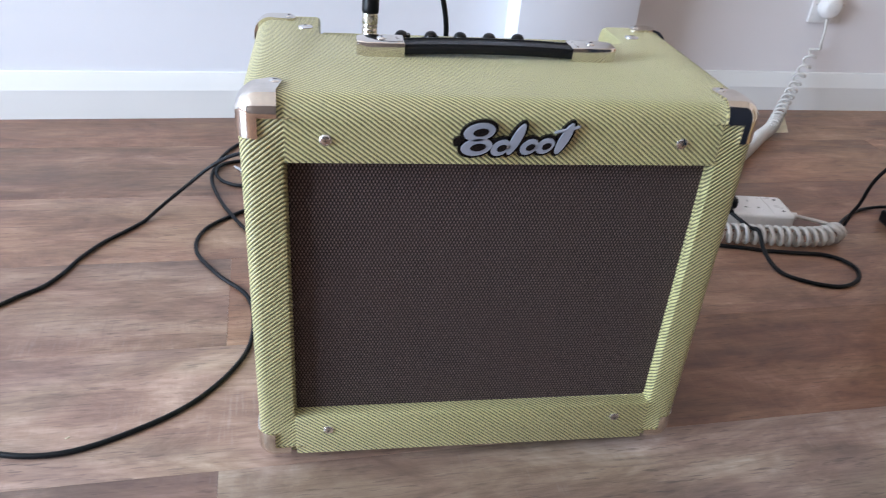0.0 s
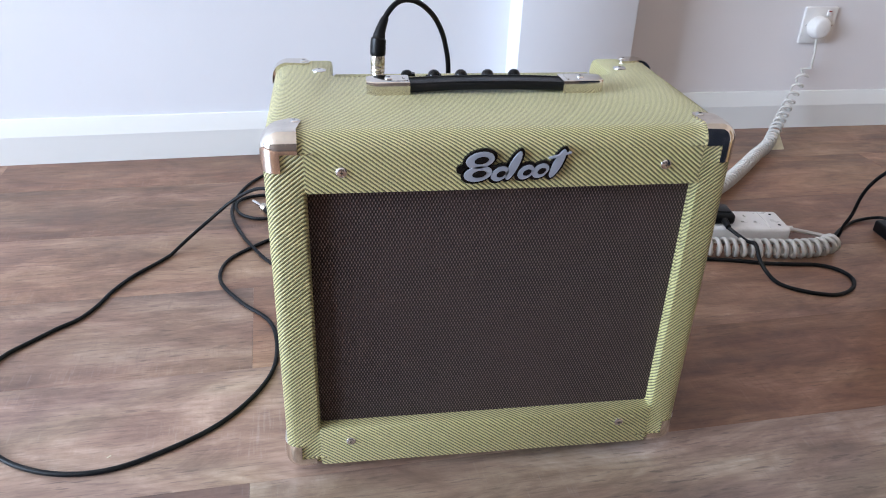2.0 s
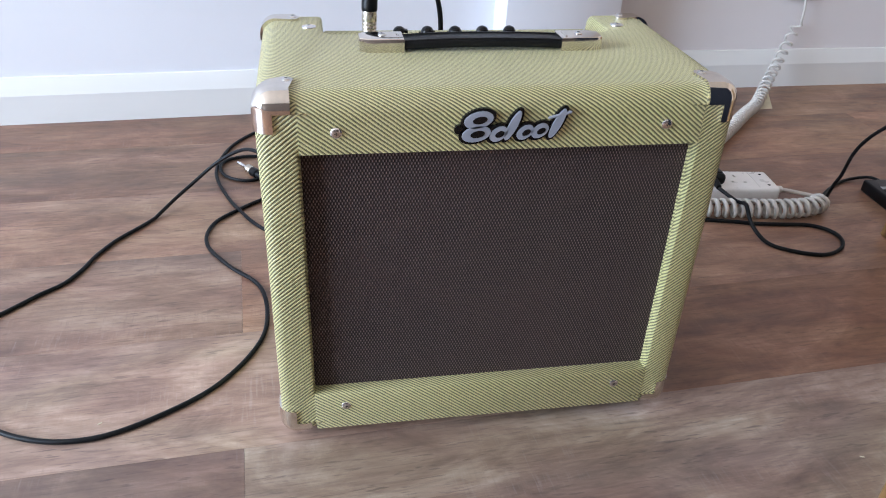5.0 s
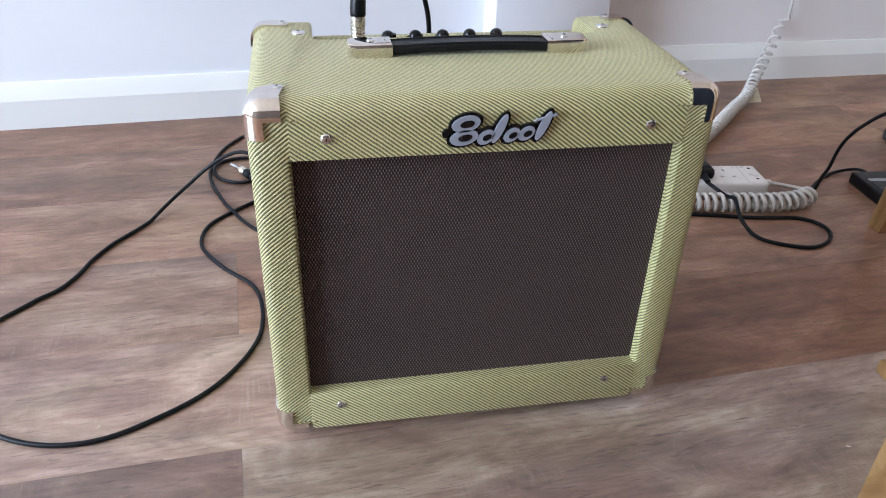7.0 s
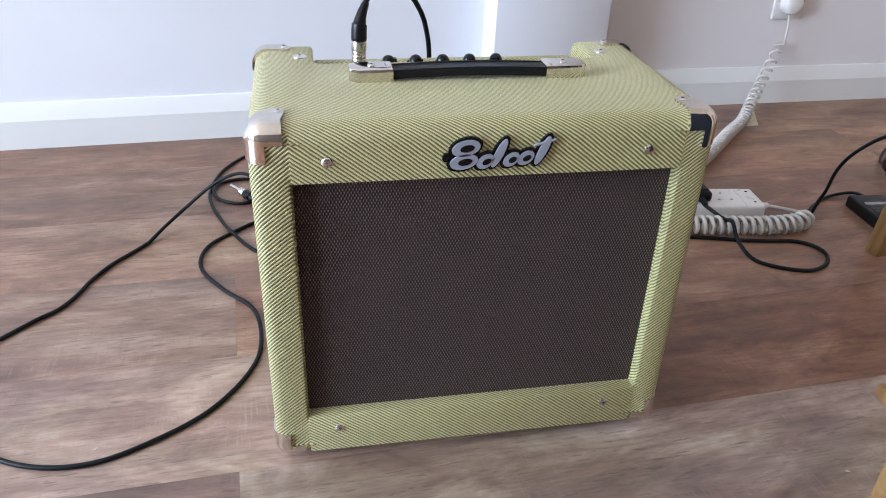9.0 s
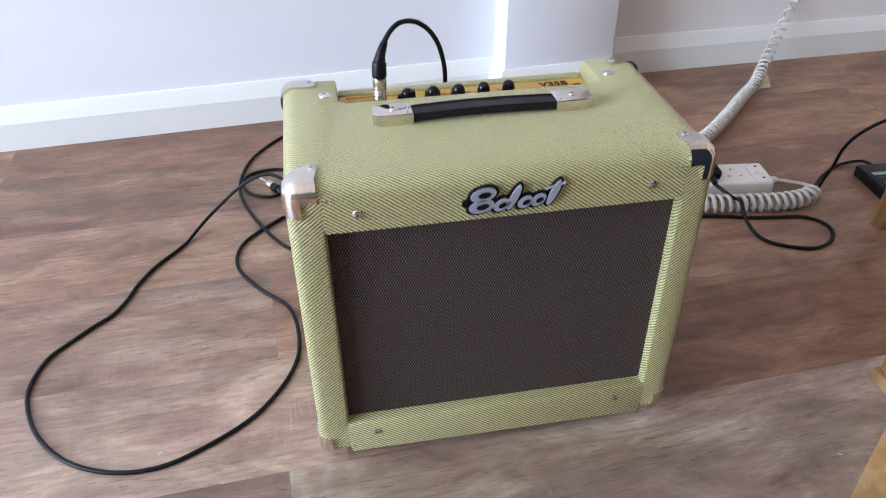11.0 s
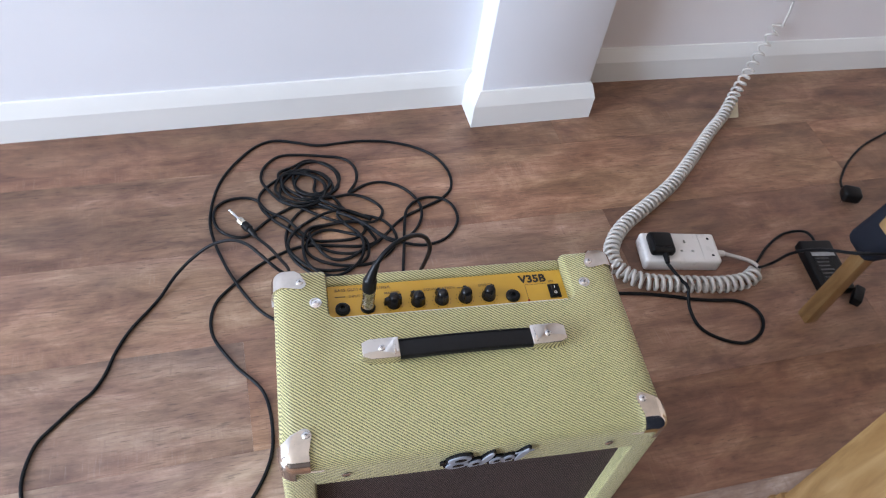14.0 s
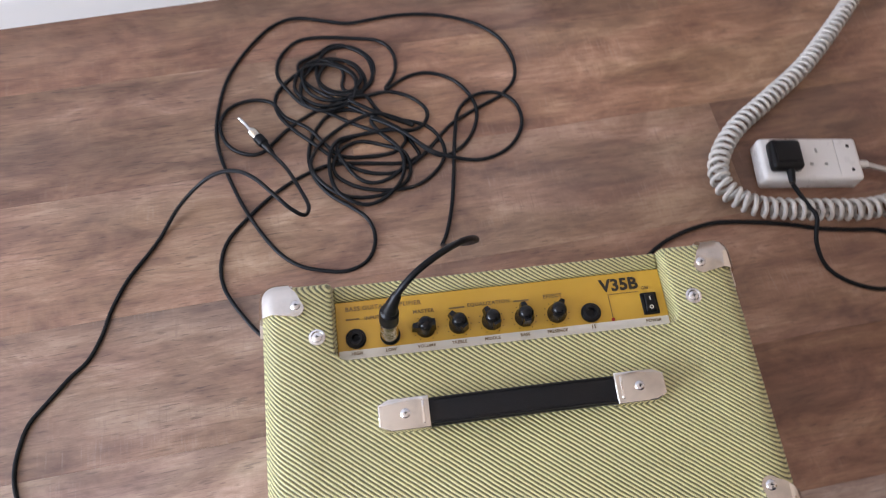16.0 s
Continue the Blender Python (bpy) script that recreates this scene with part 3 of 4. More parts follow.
part("back_rail", box(NX0 + 0.0006, NX1 - 0.0006, 0.7873, AY1 - 0.0012, PZ - 0.012, PZ + 0.0022, 0.0035, 3), TWEED_FRONT, amp)
part("white_strip", box(NX0 + 0.002, NX1 - 0.002, NY0 + 0.0016, NY0 + 0.0128, PZ, PZ + 0.0003), PANEL_WHITE, panel, "white printed caption strip")


def on_panel(words, x, y, size, spread=1.05, align="CENTER", name="printed_word", bold=0.00008):
    part(name, lettering(words, pose(x, y, PZ + 0.0005), size, spread, align, bold), INK if bold > 0.0003 else INK_SOFT, panel, "dark printed word", 0)


KX = [0.0887, 0.1191, 0.1494, 0.1798, 0.2101]
JACK_Y = 0.7535
for x in (0.0255, 0.0564, 0.2415):
    at = Matrix.Translation((x, JACK_Y - 0.003, 0))
    nut = lathe([(0.0, PZ + 0.0002), (0.0033, PZ + 0.0004), (0.0036, PZ + 0.0046), (0.0060, PZ + 0.0050), (0.0072, PZ + 0.0043), (0.0076, PZ + 0.0030)], at, 20)
    lathe([(0.0060, PZ + 0.0042), (0.0084, PZ + 0.0036), (0.0092, PZ + 0.0026), (0.0092, PZ)], at @ pose(0, 0, 0, 0, 0, 12), 20, nut)
    jack = part("input_jack" if x < 0.1 else "phones_jack", nut, BLACK_PLASTIC, panel, "", 25)
    part("jack_hole", lathe([(0.0, 0.0), (0.0031, 0.0), (0.0031, 0.0003), (0.0, 0.0003)], at @ pose(0, 0, PZ + 0.0004), 14), HOLE, jack)
for x, a in zip(KX, (92, 35, 25, 2, -30)):
    m = Matrix.Translation((x, JACK_Y, PZ))
    knob = part("knob", lathe([(0.0090, 0.0), (0.0090, 0.003), (0.0078, 0.0055), (0.0073, 0.0125), (0.0066, 0.0156), (0.0050, 0.0180), (0.0027, 0.0193), (0.0, 0.0197)], m, 24), BLACK_GLOSS, panel, "black chicken-head control knob")
    grip = bmesh.new()
    pts = [(-0.0036, -0.0095), (0.0036, -0.0095), (0.0056, -0.001), (0.0024, 0.0125), (-0.0024, 0.0125), (-0.0056, -0.001)]
    lo = [grip.verts.new((px, py, 0.002)) for px, py in pts]
    hi = [grip.verts.new((px * 0.8, py * 0.92, 0.0162 - 0.005 * max(0, py / 0.0125))) for px, py in pts]
    for i in range(6):
        j = (i + 1) % 6
        grip.faces.new((lo[i], lo[j], hi[j], hi[i]))
    grip.faces.new(hi)
    bmesh.ops.recalc_face_normals(grip, faces=grip.faces)
    bmesh.ops.transform(grip, matrix=m @ pose(0, 0, 0, 0, 0, a), verts=grip.verts)
    part("pointer", grip, BLACK_GLOSS, knob)
    ticks = bmesh.new()
    for k in range(11):
        w = radians(-150 + 30 * k)
        box(-0.0004, 0.0004, -0.0004, 0.0004, 0.0, 0.0004, 0, 1, m @ pose(0.0115 * math.sin(w), 0.0115 * math.cos(w), 0), ticks)
    part("scale_dots", ticks, INK, panel, "", 0)
sw = part("power_switch", box(0.2905, 0.3055, JACK_Y - 0.0105, JACK_Y + 0.0105, PZ - 0.001, PZ + 0.0018, 0.0006, 1), BLACK_PLASTIC, panel, "black rocker power switch")
part("rocker", box(-0.0048, 0.0048, -0.0085, 0.0085, -0.001, 0.0022, 0.0006, 1, pose(0.298, JACK_Y, PZ + 0.0018, 7)), BLACK_GLOSS, sw)
marks = box(0.2976, 0.2984, JACK_Y + 0.002, JACK_Y + 0.006, PZ + 0.0042, PZ + 0.0047)
lathe([(0.0012, 0.0), (0.0019, 0.0), (0.0019, 0.0004), (0.0012, 0.0004), (0.0012, 0.0)], Matrix.Translation((0.298, JACK_Y - 0.0045, PZ + 0.0036)), 14, marks)
part("rocker_marks", marks, PANEL_WHITE, sw)
part("pilot_light", lathe([(0.0016, 0), (0.0014, 0.001), (0, 0.0016)], Matrix.Translation((0.2610, NY0 + 0.0145, PZ)), 12), RED_LENS, panel, "small red pilot light")
on_panel("V35B", 0.2730, 0.7745, 0.0162, 1.02, "CENTER", "model_word", 0.00056)
on_panel("BASS GUITAR AMPLIFIER", 0.0175, 0.7790, 0.0058, 1.12, "LEFT")
on_panel("INPUT", 0.0415, 0.7690, 0.0048)
on_panel("MASTER", 0.0885, 0.7700, 0.0050, 1.12)
on_panel("EQUALIZATION", 0.1490, 0.7708, 0.0050, 1.14)
on_panel("EFFECT", 0.2090, 0.7708, 0.0050, 1.12)
on_panel("ON", 0.2965, 0.7690, 0.0042)
for words, x in (("HIGH", 0.0255), ("LOW", 0.056), ("VOLUME", 0.088), ("TREBLE", 0.118), ("MIDDLE", 0.148), ("BASS", 0.178), ("PRESENCE", 0.208), ("POWER", 0.298)):
    on_panel(words, x, NY0 + 0.0095, 0.0040)
lines = box(0.0175, 0.030, 0.7686, 0.7700, PZ + 0.0003, PZ + 0.0006)
box(0.1120, 0.1265, 0.7690, 0.7705, PZ + 0.0003, PZ + 0.0006, 0, 1, None, lines)
box(0.1720, 0.1865, 0.7690, 0.7705, PZ + 0.0003, PZ + 0.0006, 0, 1, None, lines)
box(0.2608, 0.2613, NY0 + 0.014, 0.7665, PZ + 0.0003, PZ + 0.0006, 0, 1, None, lines)
box(0.2613, 0.290, 0.7660, 0.7665, PZ + 0.0003, PZ + 0.0006, 0, 1, None, lines)
box(0.2400, 0.2408, NY0 + 0.008, NY0 + 0.0118, PZ + 0.0003, PZ + 0.0006, 0, 1, None, lines)
box(0.2424, 0.2432, NY0 + 0.008, NY0 + 0.0118, PZ + 0.0003, PZ + 0.0006, 0, 1, None, lines)
tagged(part("printed_lines", lines, INK_SOFT, panel, "", 0), kind="stuff")

# Maker's badge: plain slanted shapes, grey on a black backing.
badge = part("badge", box(0.128, 0.206, AY0 - 0.0042, AY0 - 0.0012, 0.3545, 0.3655, 0.001, 1), BLACK_GLOSS, amp, "grey and black script-style maker's badge")


def slanted(cx, cz, w, h, lean, y0, y1, segs=20):
    """A slanted oval plate standing on the front."""
    bm = bmesh.new()
    rings = []
    for y in (y0, y1):
        rings.append([bm.verts.new((cx + w * math.cos(TAU * i / segs) + lean * h * math.sin(TAU * i / segs), y, cz + h * math.sin(TAU * i / segs))) for i in range(segs)])
    for i in range(segs):
        j = (i + 1) % segs
        bm.faces.new((rings[0][i], rings[0][j], rings[1][j], rings[1][i]))
    bm.faces.new(rings[0])
    bm.faces.new(rings[1])
    bmesh.ops.recalc_face_normals(bm, faces=bm.faces)
    return bm


OVALS = [(0.1345, 0.3715, 0.0125, 0.0078), (0.1330, 0.3585, 0.0125, 0.0075), (0.1530, 0.3580, 0.0075, 0.0070), (0.1655, 0.3655, 0.0042, 0.0135),
         (0.1770, 0.3590, 0.0070, 0.0068), (0.1905, 0.3600, 0.0072, 0.0068), (0.2060, 0.3665, 0.0042, 0.0135)]
for cx, cz, w, h in OVALS:
    part("backing", slanted(cx, cz, w + 0.0026, h + 0.0026, 0.42, AY0 - 0.0040, AY0 - 0.0010), BLACK_GLOSS, badge)
    oval = part("oval", slanted(cx, cz, w, h, 0.42, AY0 - 0.0056, AY0 - 0.0038), BADGE_GREY, badge)
    if w > 0.005:
        part("oval_centre", slanted(cx + 0.001, cz, w * 0.50, h * 0.45, 0.5, AY0 - 0.0060, AY0 - 0.0054), BLACK_GLOSS, oval)
part("backing", slanted(0.1175, 0.3625, 0.0042, 0.0042, 0.1, AY0 - 0.0040, AY0 - 0.0010), BLACK_GLOSS, badge)
part("bar", box(-0.011, 0.011, -0.0058, -0.0040, -0.0014, 0.0014, 0.0008, 1, pose(0.2075, AY0, 0.3745, 0, -14, 0)), BADGE_GREY, badge)

amp.rotation_euler.y = LEAN
amp.location.x -= LEAN * 0.385

# ---- instrument cable ----
cable = thing("instrument_cable", -0.05, 1.2, 0, "long black guitar cable heaped in loops on the floor", "cable")
R = 0.0030
LOOPS = {}
LOOPS["out"] = [(-0.262, 1.057), (-0.277, 1.034), (-0.293, 1.013), (-0.308, 0.992), (-0.320, 0.969), (-0.331, 0.943), (-0.338, 0.917), (-0.347, 0.895), (-0.359, 0.874), (-0.377, 0.859), (-0.391, 0.843), (-0.405, 0.827), (-0.420, 0.810), (-0.433, 0.789), (-0.441, 0.730), (-0.416, 0.661),
            (-0.369, 0.606), (-0.310, 0.577), (-0.250, 0.575), (-0.191, 0.601), (-0.134, 0.643), (-0.092, 0.706), (-0.078, 0.766), (-0.090, 0.847), (-0.137, 0.905),
            (-0.174, 0.969), (-0.170, 1.030), (-0.133, 1.076), (-0.092, 1.112), (-0.048, 1.138), (-0.004, 1.152), (0.050, 1.148), (0.105, 1.143), (0.134, 1.153)]
LOOPS["round"] = [(0.134, 1.153), (0.111, 1.195), (0.069, 1.232), (0.025, 1.250), (-0.009, 1.240), (-0.034, 1.203), (-0.041, 1.165), (-0.035, 1.133), (-0.013, 1.100),
              (0.018, 1.075), (0.042, 1.052), (0.050, 1.019), (0.037, 0.986), (0.005, 0.971), (-0.031, 0.976), (-0.066, 0.988), (-0.098, 1.017), (-0.133, 1.073),
              (-0.158, 1.130), (-0.176, 1.185), (-0.182, 1.231), (-0.175, 1.290), (-0.158, 1.341), (-0.128, 1.388), (-0.092, 1.427), (-0.053, 1.443), (-0.009, 1.435),
              (0.038, 1.424), (0.087, 1.430), (0.135, 1.434), (0.195, 1.427), (0.253, 1.404), (0.290, 1.370), (0.307, 1.324), (0.302, 1.282), (0.276, 1.253)]
LOOPS["inner"] = [(0.276, 1.253), (0.229, 1.230), (0.188, 1.207), (0.159, 1.177), (0.137, 1.153), (0.104, 1.131), (0.071, 1.127), (0.033, 1.138), (-0.003, 1.164),
              (-0.034, 1.193), (-0.063, 1.222), (-0.084, 1.251), (-0.089, 1.282), (-0.074, 1.308), (-0.040, 1.335), (0.000, 1.345), (0.036, 1.325), (0.045, 1.290),
              (0.010, 1.266), (-0.031, 1.249), (-0.074, 1.220), (-0.111, 1.184), (-0.138, 1.184), (-0.165, 1.203), (-0.176, 1.237), (-0.164, 1.269), (-0.131, 1.283),
              (-0.094, 1.276), (-0.076, 1.247), (-0.040, 1.222), (-0.015, 1.190), (0.010, 1.165), (0.050, 1.160), (0.094, 1.164), (0.114, 1.184), (0.096, 1.205), (0.048, 1.203)]
LOOPS["upper"] = [(0.048, 1.203), (0.010, 1.190), (0.004, 1.170), (0.030, 1.125), (0.060, 1.112), (0.095, 1.125), (0.108, 1.150), (0.085, 1.190), (0.045, 1.215), (-0.009, 1.247),
              (-0.042, 1.264), (-0.071, 1.301), (-0.084, 1.330), (-0.077, 1.365), (-0.047, 1.395), (-0.005, 1.398), (0.042, 1.392), (0.088, 1.382), (0.109, 1.354),
              (0.108, 1.315), (0.088, 1.282), (0.122, 1.303), (0.158, 1.310), (0.197, 1.295), (0.222, 1.265), (0.232, 1.229), (0.224, 1.196), (0.203, 1.166),
              (0.173, 1.149), (0.146, 1.159), (0.100, 1.205), (0.050, 1.240), (0.000, 1.275), (-0.040, 1.310), (-0.049, 1.346), (-0.019, 1.362)]
LOOPS["last"] = [(0.058, 1.274), (0.096, 1.277), (0.129, 1.264), (0.152, 1.237), (0.146, 1.211), (0.122, 1.197), (0.089, 1.200), (0.044, 1.198), (0.004, 1.189), (-0.010, 1.150),
             (0.000, 1.100), (0.040, 1.076), (0.080, 1.090), (0.104, 1.125), (0.100, 1.165), (0.075, 1.195), (0.060, 1.225), (0.100, 1.200), (0.143, 1.162), (0.162, 1.150),
             (0.194, 1.141), (0.232, 1.137), (0.275, 1.155), (0.301, 1.195), (0.297, 1.237), (0.268, 1.259), (0.233, 1.257), (0.203, 1.232), (0.191, 1.187), (0.182, 1.129),
             (0.173, 1.075), (0.165, 1.042), (0.156, 1.014), (0.147, 0.997)]
# The tight middle of the heap: wandering turns about one centre.
heap = random.Random(11)
turns = []
for k in range(1, 40):
    w = 2.2 - TAU * k / 7.4
    r = 0.045 + 0.011 * math.sin(0.83 * k) + 0.006 * math.sin(0.41 * k + 1.0) + heap.uniform(-0.004, 0.004)
    turns.append((-0.004 + 0.020 * math.sin(0.27 * k) + 1.04 * r * math.cos(w), 1.306 + 0.018 * math.cos(0.21 * k) + r * math.sin(w)))
LOOPS["coil"] = [(-0.019, 1.362)] + turns + [(0.020, 1.290), (0.058, 1.274)]
# A second, wider bundle of turns nearer the cabinet.
turns = []
for k in range(17):
    w = 1.3 - TAU * k / 7.7
    r = 0.068 + 0.020 * math.sin(0.62 * k) + heap.uniform(-0.005, 0.005)
    turns.append((0.062 + 0.020 * math.sin(0.5 * k) + 1.15 * r * math.cos(w), 1.160 + 0.016 * math.cos(0.37 * k) + 0.84 * r * math.sin(w)))
LOOPS["bundle"] = [(0.058, 1.274)] + turns + [(0.030, 1.262), (0.058, 1.274)]
# Strands that cross lie on one another: each pass lifts off those laid before it.
laid = []
for title in ("out", "round", "inner", "upper", "coil", "bundle", "last"):
    flat = [(x, y, 0.0) for x, y in LOOPS[title]]
    line = spline(flat, 0.005)
    z = np.full(len(line), R)
    if laid:
        below = np.vstack(laid)
        for i, p in enumerate(line):
            d = np.hypot(below[:, 0] - p[0], below[:, 1] - p[1])
            hit = below[d < 0.008]
            if len(hit) and min(i, len(line) - 1 - i) > 3:
                z[i] = min(hit[:, 2].max() + 1.5 * R, 0.026)
        for _ in range(14):
            z[1:-1] = np.maximum(z[1:-1] * 0.5 + (z[:-2] + z[2:]) * 0.25, R)
    line[:, 2] = z
    laid.append(line)
whole = np.vstack([laid[0]] + [l[1:] for l in laid[1:]])
for _ in range(3):
    whole[1:-1] = whole[1:-1] * 0.5 + (whole[:-2] + whole[2:]) * 0.25
# Near the free plug the stiff cable arches clear of the floor.
arch = spline([(-0.0985, 1.1835, 0.0056), (-0.091, 1.171, 0.0075), (-0.072, 1.138, 0.022), (-0.051, 1.086, 0.048), (-0.039, 1.048, 0.070), (-0.044, 1.026, 0.087), (-0.062, 1.032, 0.101), (-0.083, 1.053, 0.108), (-0.108, 1.080, 0.108), (-0.136, 1.103, 0.092), (-0.170, 1.116, 0.066), (-0.203, 1.114, 0.038), (-0.236, 1.093, 0.016), tuple(whole[0])], 0.005)
whole = np.vstack([arch[:-1], whole])
# From the floor behind the cabinet up and over into the input jack.
rise = spline([tuple(whole[-1]), (0.148, 0.981, 0.035), (0.151, 0.941, 0.130), (0.152, 0.886, 0.255), (0.149, 0.842, 0.360), (0.140, 0.823, 0.408), (0.127, 0.809, 0.4365),
               (0.112, 0.796, 0.4535), (0.097, 0.784, 0.4625), (0.082, 0.773, 0.4640), (0.0690, 0.7640, 0.4545), (0.0600, 0.7570, 0.437), (0.0565, 0.7520, 0.410)], 0.005)
part("cable", tube(np.vstack([whole, rise[1:]]), R, 9), BLACK_RUBBER, cable, "black cable sheath", 60)


def jack_plug(m, name, boot):
    """A quarter-inch plug along +z: boot, sleeve, shaft, ring and tip."""
    prof = [(0, 0), (0.0076, 0), (0.0081, 0.003), (0.0081, 0.010), (0.0074, 0.0105), (0.0078, 0.0120), (0.0078, 0.0140), (0.0070, 0.0145), (0.0078, 0.0158),
            (0.0078, 0.0180), (0.0070, 0.0185), (0.0078, 0.0198), (0.0078, 0.0220), (0.0072, 0.0225), (0.0080, 0.0240), (0.0080, 0.030), (0.0, 0.030)]
    plug = part(name, lathe(prof, m, 20), NICKEL, cable, "nickel jack plug sleeve")
    shape = np.interp(np.linspace(0, 1, len(boot)), [0, 0.05, 0.42, 0.46, 0.50, 0.56, 0.96, 1], [0.0080, 0.0086, 0.0084, 0.0062, 0.0068, 0.0060, 0.0042, 0.0034])
    part("strain_relief", tube(boot, shape, 16), BLACK_PLASTIC, plug, "black rubber strain relief")
    part("tip", lathe([(0.0048, 0.030), (0.0046, 0.034), (0.0032, 0.0365), (0.0031, 0.052), (0.0026, 0.0525), (0.0032, 0.055), (0.0022, 0.0600), (0.0028, 0.0625), (0.0, 0.0665)], m, 16), STEEL, plug)
    return plug


# One plug stands in the low input, the other lies free on the boards.
d = Vector((-0.0005, -0.0015, -0.034)).normalized()
top = Vector((0.056, 0.7505, PZ + 0.0035)) - d * 0.0320
boot = spline([tuple(top), (0.0572, 0.7540, 0.4250), (0.0600, 0.7570, 0.4370), (0.0655, 0.7620, 0.4490)], 0.002)
jack_plug(Matrix.Translation(top) @ d.to_track_quat("Z", "Y").to_matrix().to_4x4(), "jack_plug", boot)
d = Vector((-0.053, 0.073, 0)).normalized()
top = Vector((-0.1085, 1.197, 0.0076))
jack_plug(Matrix.Translation(top) @ d.to_track_quat("Z", "Y").to_matrix().to_4x4(), "jack_plug", spline([tuple(top + d * 0.016), tuple(top - d * 0.006), tuple(top - d * 0.021 - Vector((0, 0, 0.003)))], 0.002))

# ---- extension lead ----
BLOCK = turned(0.732, 1.069, 0, -5.5)
block = thing("extension_socket", 0.728, 1.060, 0, "white two-way extension socket block lying on the floor", "extension socket")
bm = box(-0.079, 0.079, -0.037, 0.037, 0.0, 0.034, 0.007, 4)
holes = []
for cx in (-0.047, 0.010):
    holes += [box(cx - 0.002, cx + 0.002, 0.009, 0.017, 0.02, 0.05), box(cx - 0.0145, cx - 0.0085, -0.013, -0.009, 0.02, 0.05), box(cx + 0.0085, cx + 0.0145, -0.013, -0.009, 0.02, 0.05)]
holes.append(box(0.0405, 0.0415, -0.05, 0.05, 0.0328, 0.05))
bm = cut(bm, holes)
bmesh.ops.transform(bm, matrix=BLOCK, verts=bm.verts)
body = part("body", bm, WHITE_PLASTIC, block)
inner = box(-0.066, 0.030, -0.020, 0.024, 0.021, 0.0235, 0, 1, BLOCK)
part("socket_well", inner, HOLE, body)
for y in (-0.021, 0.021):
    part("cover_screw", lathe([(0.0, 0.0344), (0.0022, 0.0344), (0.0034, 0.0338)], BLOCK @ pose(0.062, y, 0), 14), HOLE, body)
part("cord_grip", lathe([(0.0075, 0.0), (0.0068, 0.004), (0.0060, 0.020), (0.0, 0.020)], BLOCK @ pose(0.078, -0.002, 0.016, 0, 90), 16), WHITE_PLASTIC, block)
lead = thing("coiled_lead", 0.8, 1.2, 0, "white coiled mains lead stretched from wall plug to extension block", "cable")


def coil_along(points, radius, wire, pitches):
    """A helix about a smooth centre line; pitches: turn length at the start and at the end."""
    line = spline(points, 0.003)
    seg = np.linalg.norm(np.diff(line, axis=0), axis=1)
    s = np.concatenate([[0], np.cumsum(seg)])
    _, a, b = frames_along(line)
    out, w, pos = [], 0.0, 0.0
    while pos < s[-1]:
        f = pos / s[-1]
        i = min(int(np.searchsorted(s, pos)), len(line) - 1)
        r = radius[0] + (radius[1] - radius[0]) * f
        out.append(line[i] * (1 - 0) + r * (math.cos(w) * a[i] + math.sin(w) * b[i]))
        pitch = np.interp(f, [q[0] for q in pitches], [q[1] for q in pitches])
        w += TAU / 14
        pos += pitch / 14
    return np.array(out)


CR = 0.0148
centre = [(0.876, 1.004), (0.845, 0.986), (0.790, 0.981), (0.728, 0.987), (0.667, 0.995), (0.628, 1.005), (0.598, 1.028), (0.587, 1.059), (0.599, 1.097), (0.638, 1.143),
          (0.709, 1.194), (0.785, 1.250), (0.864, 1.326), (0.942, 1.408)]
path = [(x, y, CR + 0.0042) for x, y in centre] + [(1.001, 1.464, 0.022), (1.045, 1.516, 0.040), (1.092, 1.566, 0.078), (1.135, 1.608, 0.122), (1.160, 1.630, 0.150)]
helix = coil_along(path, (CR, 0.0115), 0.0042, [(0, 0.0150), (0.20, 0.0140), (0.34, 0.0128), (0.70, 0.0120), (0.79, 0.0130), (0.84, 0.0165), (0.90, 0.022), (1, 0.034)])
for _ in range(1):
    helix[1:-1] = helix[1:-1] * 0.6 + (helix[:-2] + helix[2:]) * 0.2
part("coiled_cord", tube(helix, np.linspace(0.0040, 0.0030, len(helix)), 7), CORD_WHITE, lead, "", 60)
e = BLOCK @ Vector((0.096, -0.002, 0.016))
part("straight_cord", tube(spline([tuple(e), (0.850, 1.050, 0.014), (0.878, 1.040, 0.011), (0.893, 1.026, 0.010), (0.890, 1.012, 0.010), tuple(helix[0])]), 0.0040, 8), CORD_WHITE, lead, "", 60)
SOCKET = ALCOVE @ pose(0.4535, 0, 0.2545)
sp = SOCKET @ Vector((-0.012, -0.030, -0.028))
part("straight_cord", tube(spline([tuple(sp), tuple(sp + Vector((0.002, -0.004, -0.03))), tuple(sp + Vector((0.003, -0.004, -0.058))), (1.171, 1.628, 0.155), tuple(helix[-1])]), 0.0030, 8), CORD_WHITE, lead, "", 60)
tag = box(-0.017, 0.017, -0.0004, 0.0004, -0.020, 0.020, 0, 1, pose(1.031, 1.482, 0.0210, -48, 0, 4))
part("paper_tag", tag, PAPER, lead, "small cream paper tag")
# Wall plug of the lead.
bm = lathe([(0.0, 0.0), (0.0250, 0.0), (0.0262, 0.003), (0.0260, 0.015), (0.0240, 0.0220), (0.0205, 0.0262), (0.0170, 0.0275), (0.0, 0.0280)], SOCKET @ pose(-0.005, -0.0085, -0.003, 90), 28)
part("wall_plug", bm, WHITE_PLASTIC, lead, "white moulded mains plug")

